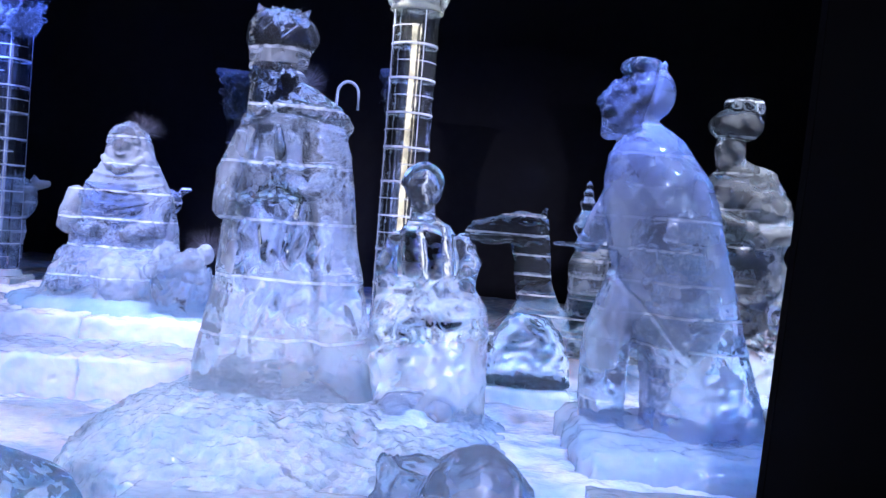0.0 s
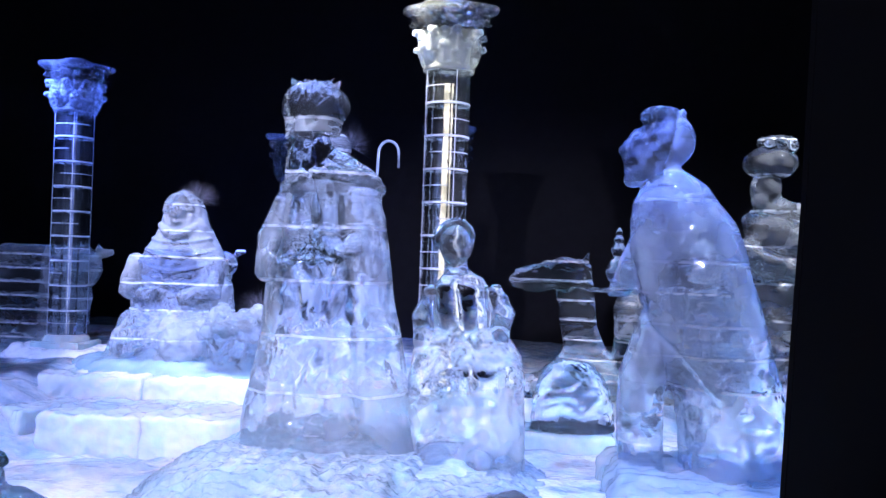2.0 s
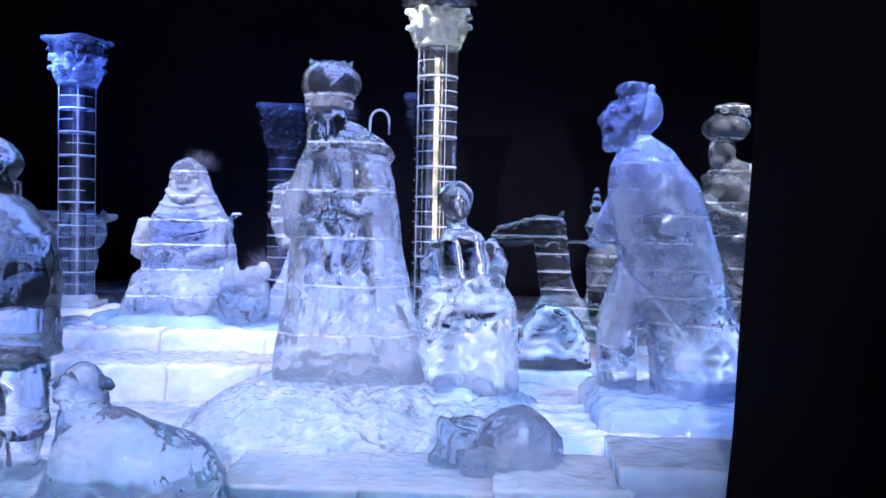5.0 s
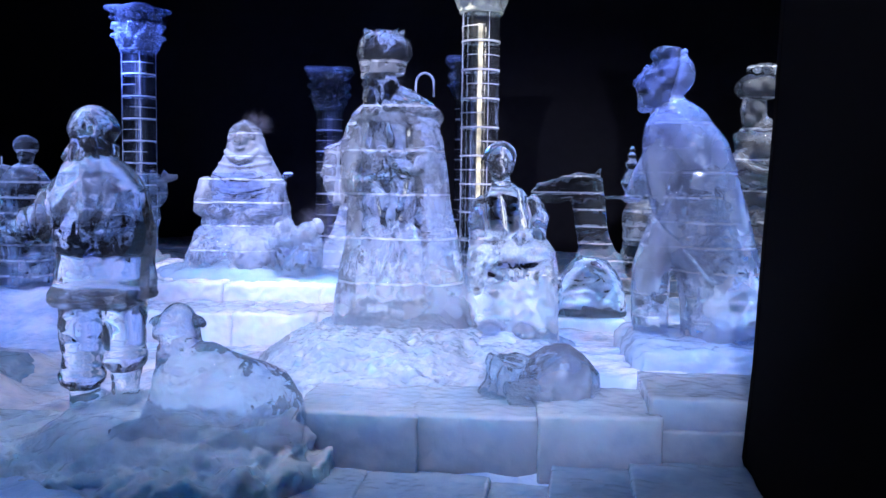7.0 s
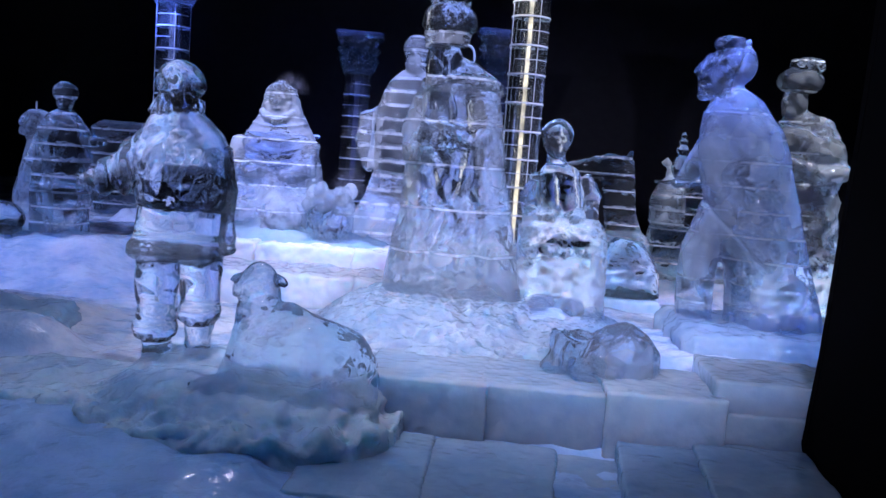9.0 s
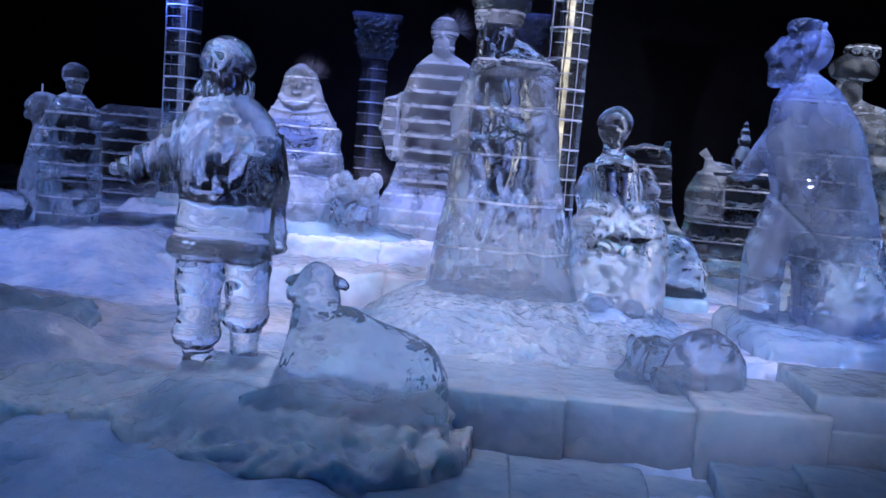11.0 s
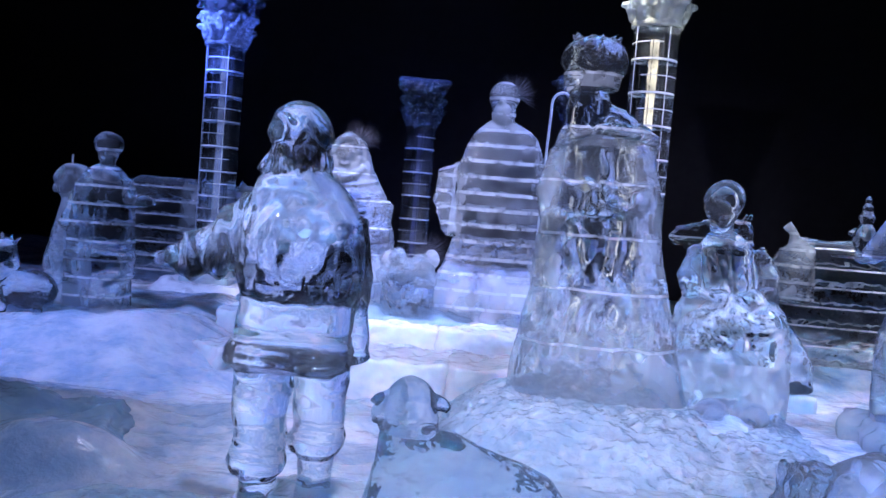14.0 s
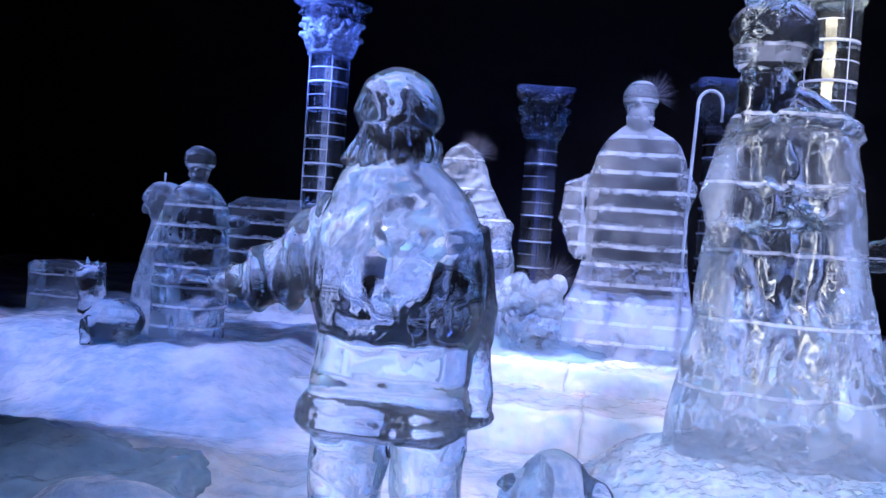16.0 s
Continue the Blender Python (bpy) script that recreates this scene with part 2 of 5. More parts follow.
ICE_BLUEISH = ice("cloudy_blue_ice", 0.18, (0.1, 0.32), joint=0.35, tint=(0.86, 0.92, 1.0), bump=0.18, rough=0.06, relief=5.0, grain=2.5, patch=(0.36, 0.62), dense=0.55, through_light=0.14, facet=8.0, hew=0.3)
ICE_CLEAR = ice("clear_ice", 0.0, (0.01, 0.09), bump=0.18, relief=5.0, rough=0.01, grain=3.0, through_light=0.04, facet=12.0, hew=0.3)
ICE_KNEEL = ice("kneeling_ice", 0.0, (0.0, 0.07), bump=0.1, relief=4.0, rough=0.01, grain=3.0, through_light=0.05, facet=9.0, hew=0.12)
ICE_GREY = ice("greyish_clear_ice", 0.0, (0.0, 0.04), dense=0.4, bump=0.1, relief=6.0, rough=0.01, grain=3.0, through_light=0.12, facet=9.0, hew=0.2, tint=(0.82, 0.88, 0.94))
ICE_JACKET = ice("jacket_ice", 0.0, (0.0, 0.035), bump=0.05, relief=3.5, rough=0.008, grain=3.0, through_light=0.05, facet=7.0, hew=0.05)
ICE_SHOULDER = ice("frosted_jacket_ice", 0.0, (0.03, 0.15), bump=0.07, relief=3.5, rough=0.03, grain=3.0, patch=(0.36, 0.6), dense=0.5, through_light=0.1, facet=7.0, hew=0.1)

ICE_MILKY = wet_ice("grey_rock_ice", (0.42, 0.6, 0.76), (0.62, 0.79, 0.9), 0.04, 0.3, 1.4, 0.2, glassy=0.22, spark=13.0, sparkle=0.4)
ICE_CHUNK = ice("chunk_ice", 0.0, (0.1, 0.28), tint=(0.86, 0.93, 1.0), bump=0.12, rough=0.05, relief=5.0, grain=3.0, dense=0.6, facet=7.0, hew=0.4)
ICE_FACE = ice("blue_lit_ice", 0.0, (0.02, 0.13), bump=0.16, relief=5.0, rough=0.01, grain=4.0, facet=12.0, hew=0.35)
ICE_DRUM = ice("column_ice", 0.0, (0.0, 0.08), bump=0.3, rough=0.02, relief=7.0, facet=9.0, hew=0.06)
ICE_BLOCK = wet_ice("block_ice", (0.4, 0.58, 0.75), (0.58, 0.74, 0.87), 0.08, 0.12, 1.3, 0.3, glassy=0.42, vary=0.35, spark=7.0, sparkle=0.2)
ICE_DAIS = wet_ice("bright_dais_ice", (0.5, 0.6, 0.7), (0.68, 0.76, 0.83), 0.12, 0.2, 1.2, 0.2, glassy=0.12, vary=0.12, spark=9.0, sparkle=0.16)
ICE_SLAB = wet_ice("slab_ice", (0.28, 0.46, 0.65), (0.42, 0.61, 0.78), 0.06, 0.14, 1.2, 0.2, glassy=0.35, vary=0.5, spark=7.0, sparkle=0.22)
FROST = snow("frost", (0.5, 0.57, 0.68), (0.66, 0.72, 0.8), 0.4, 0.5)
SNOW = wet_ice("packed_snow", (0.31, 0.45, 0.64), (0.66, 0.72, 0.8), 0.12, 0.4, 1.1, 0.08, spark=16.0, sparkle=0.22)
ROUGH_ICE = wet_ice("rough_floor_ice", (0.2, 0.36, 0.6), (0.36, 0.54, 0.76), 0.12, 0.35, 0.7, 0.06, spark=16.0, sparkle=0.3)
ICE_MOUND = wet_ice("glistening_mound_ice", (0.32, 0.46, 0.6), (0.5, 0.64, 0.76), 0.04, 0.35, 2.0, 0.12, glassy=0.4, spark=26.0, sparkle=0.9)
BLACK = plain("black_hall_wall", (0.014, 0.014, 0.016), 1.0)
DRAPE = plain("black_drape", (0.001, 0.001, 0.0012), 1.0)
BLACK_PAINT = plain("black_paint", (0.004, 0.004, 0.005), 0.9)
WIRE = plain("dull_wire", (0.035, 0.038, 0.055), 0.6, 0.0)


# glow for the added column cores, in place of lamplight bent by the ice
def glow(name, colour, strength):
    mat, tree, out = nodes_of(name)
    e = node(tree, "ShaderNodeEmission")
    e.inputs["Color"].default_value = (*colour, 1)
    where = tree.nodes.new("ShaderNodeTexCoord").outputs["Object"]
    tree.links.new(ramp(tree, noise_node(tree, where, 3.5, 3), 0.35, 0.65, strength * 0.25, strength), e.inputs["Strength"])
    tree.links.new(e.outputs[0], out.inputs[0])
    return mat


ROD = ice("thin_ice_rod", 0.0, (0.35, 0.6), bump=0.1, facet=9.0, hew=0.05)


# ---- shape helpers ----
def mesh_from(bm, name, materials):
    me = bpy.data.meshes.new(name)
    bm.to_mesh(me)
    bm.free()
    for m in materials if isinstance(materials, (list, tuple)) else (materials,):
        me.materials.append(m)
    return me


def part(name, bm, material, parent, label="", m=None, smooth=False):
    ob = new(name, mesh_from(bm, name, material))
    ob.parent = parent
    if m is not None:
        ob.matrix_basis = m
    if smooth:
        ob.data.polygons.foreach_set("use_smooth", [True] * len(ob.data.polygons))
    return tagged(ob, label)


def add_ellipsoid(bm, c, r, turn=(0, 0, 0), seg=20):
    m = pose(*c, *turn) @ Matrix.Diagonal((*r, 1))
    bmesh.ops.create_uvsphere(bm, u_segments=seg, v_segments=seg // 2, radius=1, matrix=m)


def add_loft(bm, rows, seg=28, folds=0, depth=0.0, phase=0.0, boxy=2.0):
    """Rings of (z, x, y, rx, ry), bottom to top, with hanging folds that grow towards the hem; boxy over 2 squares the rings."""
    rings = []
    top, bottom = rows[-1][0], rows[0][0]
    for z, x, y, rx, ry in rows:
        ring = []
        grow = (top - z) / (top - bottom)
        for k in range(seg):
            a = 2 * math.pi * k / seg
            c, s = math.cos(a), math.sin(a)
            q = (abs(c) ** boxy + abs(s) ** boxy) ** (-1 / boxy)
            q *= 1 + depth * grow * (math.sin(folds * a + phase) + 0.5 * math.sin((folds * 1.7 + 1) * a))
            ring.append(bm.verts.new((x + rx * q * c, y + ry * q * s, z)))
        rings.append(ring)
    for lo, hi in zip(rings, rings[1:]):
        for k in range(seg):
            bm.faces.new((lo[k], lo[(k + 1) % seg], hi[(k + 1) % seg], hi[k]))
    bm.faces.new(rings[0][::-1])
    bm.faces.new(rings[-1])


def add_limb(bm, points, radii, seg=14):
    """A tapering limb through points."""
    pts = [Vector(p) for p in points]
    rings = []
    for i, p in enumerate(pts):
        way = (pts[min(i + 1, len(pts) - 1)] - pts[max(i - 1, 0)]).normalized()
        q = way.to_track_quat("Z", "Y").to_matrix()
        rings.append([bm.verts.new(p + q @ Vector((radii[i] * math.cos(2 * math.pi * k / seg), radii[i] * math.sin(2 * math.pi * k / seg), 0))) for k in range(seg)])
    for lo, hi in zip(rings, rings[1:]):
        for k in range(seg):
            bm.faces.new((lo[k], lo[(k + 1) % seg], hi[(k + 1) % seg], hi[k]))
    bm.faces.new(rings[0][::-1])
    bm.faces.new(rings[-1])


def add_box(bm, c, size, turn=(0, 0, 0), bevel=0.0):
    r = bmesh.ops.create_cube(bm, size=1, matrix=pose(*c, *turn) @ Matrix.Diagonal((*size, 1)))
    if bevel:
        edges = list({e for v in r["verts"] for e in v.link_edges})
        bmesh.ops.bevel(bm, geom=edges, offset=bevel, segments=2, affect="EDGES")


def add_spike(bm, base, way, length, radius, seg=6):
    m = Matrix.Translation(base) @ Vector(way).to_track_quat("Z", "Y").to_matrix().to_4x4() @ Matrix.Translation((0, 0, length / 2))
    bmesh.ops.create_cone(bm, segments=seg, radius1=radius, radius2=radius * 0.15, depth=length, cap_ends=True, matrix=m)


def soft(v, width=0.012):
    """A smooth step from 0 to 1 round v = 0."""
    return 1 / (1 + np.exp(np.clip(-v / width, -40, 40)))


def ridge(v, width):
    return np.exp(-(v / width) ** 2)


def lumps(co, scale, seed=0.0):
    """Noise at each row of co."""
    shift = Vector((seed, seed * 0.7, -seed))
    return np.array([noise.noise(Vector(p) * scale + shift) for p in co])


def creases(co, scale, seed=0.0):
    """Sharp-crested noise, like cloth that gathers or ice that broke."""
    return 0.5 - 2 * np.abs(lumps(co, scale, seed))


def carve(name, bm, material, place, label, category, voxel=0.018, chip=0.009, fine=0.002, group="", turn=0, smooth=2, mid=0.004, detail=None, zones=None):
    """Fuses the shapes of bm into one carved surface with chisel marks, and stands it at place.
    detail(co, normals) gives further carving in metres; zones(co, normals) picks one of several materials."""
    bmesh.ops.recalc_face_normals(bm, faces=bm.faces)
    materials = material if isinstance(material, (list, tuple)) else (material,)
    me = mesh_from(bm, name, materials)
    ob = new(name, me)
    mod = ob.modifiers.new("fuse", "REMESH")
    mod.mode, mod.voxel_size, mod.use_smooth_shade = "VOXEL", voxel, True
    mod = ob.modifiers.new("soften", "SMOOTH")
    mod.factor, mod.iterations = 0.5, smooth
    done = bpy.data.meshes.new_from_object(ob.evaluated_get(bpy.context.evaluated_depsgraph_get()))
    ob.modifiers.clear()
    ob.data = done
    done.name = name
    bpy.data.meshes.remove(me)
    n = len(done.vertices)
    co, no = np.empty(n * 3), np.empty(n * 3)
    done.vertices.foreach_get("co", co)
    done.vertex_normals.foreach_get("vector", no)
    co, no = co.reshape(-1, 3), no.reshape(-1, 3)
    off = chip * lumps(co, 5.5) + mid * (0.1 + creases(co, 10)) + fine * lumps(co, 24)
    if detail:
        off = off + detail(co, no)
    done.materials.clear()
    for m in materials:
        done.materials.append(m)
    if zones:
        pick = zones(co, no)
        first = np.empty(len(done.polygons), dtype=np.int32)
        done.polygons.foreach_get("loop_start", first)
        corner = np.empty(len(done.loops), dtype=np.int32)
        done.loops.foreach_get("vertex_index", corner)
        done.polygons.foreach_set("material_index", pick[corner[first]].astype(np.int32))
    co = co + no * off[:, None]
    done.vertices.foreach_set("co", co.ravel())
    done.update()
    done.polygons.foreach_set("use_smooth", [True] * len(done.polygons))
    ob.matrix_basis = pose(*place, 0, 0, turn)
    return tagged(ob, label, category, group)

def rows_at(base, *rows):
    """Loft rows given in world x and z, made local to the base point: (z, x0, x1, half depth, shift in y)."""
    bx, by, bz = base
    return [(z - bz, (x0 + x1) / 2 - bx, dy, (x1 - x0) / 2, ry) for z, x0, x1, ry, dy in rows]


# ---- setting: hall, floor, dais ----
def wall(name, c, size, mat=BLACK):
    bm = bmesh.new()
    add_box(bm, c, size)
    return tagged(new(name, mesh_from(bm, name, mat)), "plain matt black wall of the dark hall", "wall", kind="structure")


wall("wall_north", (-2, 13.6, 2.9), (22, 0.2, 6.4))
wall("wall_south", (-2, -6.1, 2.9), (22, 0.2, 6.4))
wall("wall_west", (-12.1, 3.75, 2.9), (0.2, 19.5, 6.4))
wall("wall_east", (8.1, 3.75, 2.9), (0.2, 19.5, 6.4))
tagged(wall("ceiling", (-2, 3.75, 6.2), (20, 19.5, 0.2), BLACK_PAINT), "black ceiling", "ceiling")


DRAPE_EDGE = ((0.0, 1.43), (0.1, 1.405), (0.6, 1.44), (1.3, 1.465), (1.84, 1.49), (2.4, 1.505), (5.05, 1.56))
DRAPE_Y = 2.58


def drape():
    """The black hanging panel at the edge of the stage, leaning in towards its foot, with shallow pleats."""
    bm = bmesh.new()
    n, x1 = 90, 7.9
    for y in (DRAPE_Y, DRAPE_Y + 0.06):
        for k in range(n + 1):
            for z, x0 in DRAPE_EDGE:
                bm.verts.new((x0 + (x1 - x0) * k / n, y + 0.025 * math.sin(k * 0.9) * (k > 1), z))
    bm.verts.ensure_lookup_table()
    v, rows = bm.verts, len(DRAPE_EDGE)
    m = (n + 1) * rows
    for j in range(rows - 1):
        for k in range(n):
            a, b = k * rows + j, (k + 1) * rows + j
            bm.faces.new((v[a], v[b], v[b + 1], v[a + 1]))
            bm.faces.new((v[m + a], v[m + a + 1], v[m + b + 1], v[m + b]))
        for k in (0, n):
            a = k * rows + j
            bm.faces.new((v[a], v[a + 1], v[m + a + 1], v[m + a]))
    bmesh.ops.recalc_face_normals(bm, faces=bm.faces)
    tagged(new("drape", mesh_from(bm, "drape", DRAPE)), "black hanging drape at the edge of the stage", "curtain", kind="structure")
    # the partition along the walkway hangs from the same edge
    bm = bmesh.new()
    ends = [[[bm.verts.new((x0 + out, y, z)) for z, x0 in DRAPE_EDGE] for y in (-5.98, DRAPE_Y - 0.01)] for out in (0.0, 0.08)]
    for side in ends:
        for k in range(rows - 1):
            bm.faces.new((side[0][k], side[1][k], side[1][k + 1], side[0][k + 1]))
    for e in (0, 1):
        for k in range(rows - 1):
            bm.faces.new((ends[0][e][k], ends[1][e][k], ends[1][e][k + 1], ends[0][e][k + 1]))
    for k in (0, rows - 1):
        bm.faces.new((ends[0][0][k], ends[0][1][k], ends[1][1][k], ends[1][0][k]))
    bmesh.ops.recalc_face_normals(bm, faces=bm.faces)
    tagged(new("wall_side", mesh_from(bm, "wall_side", DRAPE)), "plain matt black partition along the walkway", "wall", kind="structure")


drape()

def bump_at(x, y, cx, cy, rx, ry, h, flat=0.55):
    d = math.hypot((x - cx) / rx, (y - cy) / ry)
    if d >= 1:
        return 0.0
    return h if d < flat else h * 0.5 * (1 + math.cos(math.pi * (d - flat) / (1 - flat)))


def ground_height(x, y):
    p = Vector((x, y, 0))
    h = 0.0
    # the raised snow field at the back left, and behind the dais
    back = min(max((y - 5.0) / 1.5, 0), 1) * min(max((-3.1 - x) / 1.2, 0), 1)
    h = max(h, 0.42 * back * back * (3 - 2 * back))
    far = min(max((y - 7.6) / 0.8, 0), 1)
    h = max(h, 0.3 * far)
    # the stage behind the front course, and the dais filling
    h = max(h, 0.29 * min(max((x + 1.35) / 0.35, 0), 1) * min(max((y - 3.4) / 0.2, 0), 1) * min(max((5.9 - y) / 0.5, 0), 1))
    h = max(h, bump_at(x, y, -0.5, 4.5, 1.4, 1.3, 0.42, 0.4))
    h = max(h, bump_at(x, y, -4.4, 4.4, 1.5, 0.9, 0.12, 0.3))
    h = max(h, bump_at(x, y, -3.7, 3.6, 0.6, 0.5, 0.2, 0.2))
    # the floor before the block course lies lower
    h -= 0.1 * min(max((x + 1.5) / 0.3, 0), 1) * min(max((2.75 - y) / 0.2, 0), 1)
    rough = 1 if y > 1.5 else 0.4
    # broken sheets of refrozen ice: low terraces with crumbled edges
    sheet = noise.noise(p * 0.9 + Vector((3, 1, 0))) * 4 + 0.5 * noise.noise(p * 3.1)
    terrace = (math.floor(sheet) + min((sheet - math.floor(sheet)) * 5, 1)) / 4
    return h + rough * (0.045 * noise.fractal(p * 1.3, 1.0, 2.0, 4) + 0.05 * terrace + 0.02 * (0.4 - 2 * abs(noise.noise(p * 3.4)))) + 0.012 * noise.noise(p * 6)


def ground():
    bm = bmesh.new()
    # finer where the visitors look, coarser behind and beside them
    xs = [-12 + 0.2 * i for i in range(20)] + [-8 + 0.055 * i for i in range(190)] + [2.45 + 0.2 * i for i in range(29)]
    ys = [-6 + 0.2 * j for j in range(35)] + [1 + 0.055 * j for j in range(155)] + [9.53 + 0.2 * j for j in range(21)]
    nx, ny = len(xs) - 1, len(ys) - 1
    grid = [[bm.verts.new((x, y, ground_height(x, y))) for x in xs] for y in ys]
    for j in range(ny):
        for i in range(nx):
            f = bm.faces.new((grid[j][i], grid[j][i + 1], grid[j + 1][i + 1], grid[j + 1][i]))
            f.smooth = True
            f.material_index = 0 if ys[j] > 2.6 else 1
    tagged(new("ground", mesh_from(bm, "ground", (SNOW, ROUGH_ICE))), "pale blue packed snow and rough ice floor", "snow floor", kind="structure")


ground()


def block_wall(name, label, pieces, material, kind="structure", voxel=0.014, chip=0.01, mid=0.003, soft_edges=0):
    """Sawn ice blocks with melted, uneven edges, side by side."""
    root = tagged(new(name), label, "ice wall", kind=kind)
    for k, (c, size, rz) in enumerate(pieces):
        bm = bmesh.new()
        add_box(bm, (0.37 * k, 0, 0), size, bevel=0.006)
        ob = carve("ice_block", bm, material, (0, 0, 0), "", "", voxel=voxel, chip=chip, mid=mid, fine=0.003, smooth=soft_edges)
        ob.parent, ob.matrix_basis = root, pose(c[0], c[1], c[2], 0, 0, rz) @ pose(-0.37 * k, 0, 0)
    return root


rnd = random.Random(7)
# front course of blocks under the kings
front = []
x = -1.05
for w, dy in ((0.68, 0.0), (0.7, 0.02), (0.62, -0.04), (0.66, 0.05), (0.6, -0.03), (0.62, 0.0), (0.7, 0.05)):
    top = 0.27 if x < 0.3 else 0.31 if x < 0.95 else 0.4
    front.append(((x + w / 2, 2.96 + dy, top / 2 - 0.06), (w + 0.05, 0.7, top + 0.12), rnd.uniform(-1.5, 1.5)))
    x += w
front.append(((0.3, 2.98, 0.05), (2.66, 0.68, 0.36), 0))
front.append(((2.0, 2.98, 0.12), (1.0, 0.68, 0.5), 0))
block_wall("stage_front_wall", "low course of pale blue sawn ice blocks", front, ICE_BLOCK)
# low uneven slabs before it
low = []
for x, y, w, d, top in ((-0.95, 2.12, 0.62, 1.0, -0.05), (-0.32, 2.1, 0.66, 1.1, -0.06), (0.22, 2.08, 0.46, 1.05, -0.08), (0.58, 2.14, 0.42, 0.98, 0.03), (1.08, 2.12, 0.6, 1.02, 0.06), (-0.7, 1.2, 0.9, 0.8, -0.06), (0.2, 1.15, 0.9, 0.8, -0.07), (1.0, 1.2, 0.7, 0.8, -0.01)):
    low.append(((x, y, top - 0.1), (w + 0.03, d, 0.2), rnd.uniform(-5, 5)))
block_wall("floor_slabs", "low dark blue ice slabs laid before the stage", low, ICE_SLAB)

# dais under the seated mother and the standing man
dais = []
x = -3.9
for w in (0.98, 1.05, 1.0, 0.55):
    dais.append(((x + w / 2, 7.2 + rnd.uniform(-0.01, 0.01), 0.2), (w + 0.012, 0.85, 0.5), rnd.uniform(-0.6, 0.6)))
    x += w
block_wall("dais_wall", "bright course of large white ice blocks", dais, ICE_DAIS, voxel=0.022, chip=0.035, mid=0.018, soft_edges=2)
step = [((-3.62, 6.5, 0.0), (0.62, 0.8, 0.5), -34)]
x = -3.38
for w in (0.86, 0.8, 0.9):
    step.append(((x + w / 2, 6.36 + rnd.uniform(-0.015, 0.015), 0.0), (w + 0.012, 0.92, 0.55 + rnd.uniform(-0.02, 0.02)), rnd.uniform(-0.8, 0.8)))
    x += w
block_wall("dais_step", "low bright step of ice blocks before the dais", step, ICE_DAIS, voxel=0.022, chip=0.035, mid=0.018, soft_edges=2)


# mounds and rocks
def crust(co, no):
    """Broken, refrozen ice: sharp crests at two sizes."""
    return 0.022 * creases(co, 9, 3) + 0.012 * creases(co, 21, 5) + 0.02 * lumps(co, 4, 1)


bm = bmesh.new()
add_loft(bm, [(-0.25, 0, 0, 1.05, 1.25), (0.0, 0, 0, 0.94, 1.12), (0.1, 0, 0.02, 0.8, 0.9), (0.18, 0, 0.05, 0.66, 0.74), (0.22, 0, 0.08, 0.5, 0.55)], seg=40, boxy=2.4)
add_loft(bm, [(-0.25, 0.8, 0.0, 0.75, 1.1), (0.05, 0.75, 0.05, 0.62, 0.95), (0.14, 0.7, 0.15, 0.4, 0.62)], seg=32, boxy=2.6)
tagged(carve("snow_mound", bm, ICE_MOUND, (-0.75, 4.3, 0.25), "glistening rough ice mound under the standing figure", "ice mound", voxel=0.018, chip=0.02, fine=0.006, mid=0.006, smooth=1, detail=crust), kind="structure")

bm = bmesh.new()
add_box(bm, (0, 0, 0.1), (1.15, 1.3, 0.46), bevel=0.06)
add_box(bm, (0.05, -0.35, 0.02), (1.3, 0.8, 0.36), bevel=0.06)
tagged(carve("ice_plinth", bm, ICE_BLOCK, (1.55, 4.45, 0.1), "pale blue rough ice plinth", "ice plinth", voxel=0.028, chip=0.03, mid=0.02), kind="structure")
bm = bmesh.new()
add_loft(bm, [(-0.15, 0.0, 0, 0.95, 0.74), (0.02, 0.0, 0, 0.92, 0.71), (0.05, 0.0, 0.0, 0.91, 0.69), (0.08, 0.02, 0.03, 0.82, 0.58), (0.15, 0.04, 0.06, 0.76, 0.52), (0.19, 0.08, 0.08, 0.7, 0.46), (0.23, 0.1, 0.12, 0.58, 0.36)], seg=64, boxy=2.5)
add_ellipsoid(bm, (-0.35, 0.22, 0.14), (0.4, 0.34, 0.13))
add_loft(bm, [(-0.15, -1.1, 0.1, 0.7, 0.6), (0.0, -1.1, 0.1, 0.66, 0.56), (0.06, -1.05, 0.12, 0.56, 0.46)], seg=40, boxy=2.6)


def rock_detail(co, no):
    x, y, z = co.T
    lip = ridge(z - 0.05, 0.05) * soft(-y - 0.2, 0.05)
    lip = np.maximum(lip, ridge(z - 0.08, 0.06) * soft(x - 0.6, 0.04))
    off = lip * (0.06 * creases(co, 7, 2) + 0.03 * creases(co, 17, 6))
    return off + 0.05 * lumps(co * (1, 1, 0.3), 2.4, 4) * soft(0.15 - z, 0.03) + 0.018 * creases(co, 6, 9) + 0.006 * creases(co, 18, 7)


tagged(carve("ice_rock", bm, ICE_MILKY, (-1.74, 2.62, 0.0), "low lumpy grey-blue ice rock", "ice rock", voxel=0.016, chip=0.016, fine=0.003, mid=0.004, smooth=2, detail=rock_detail), kind="structure")

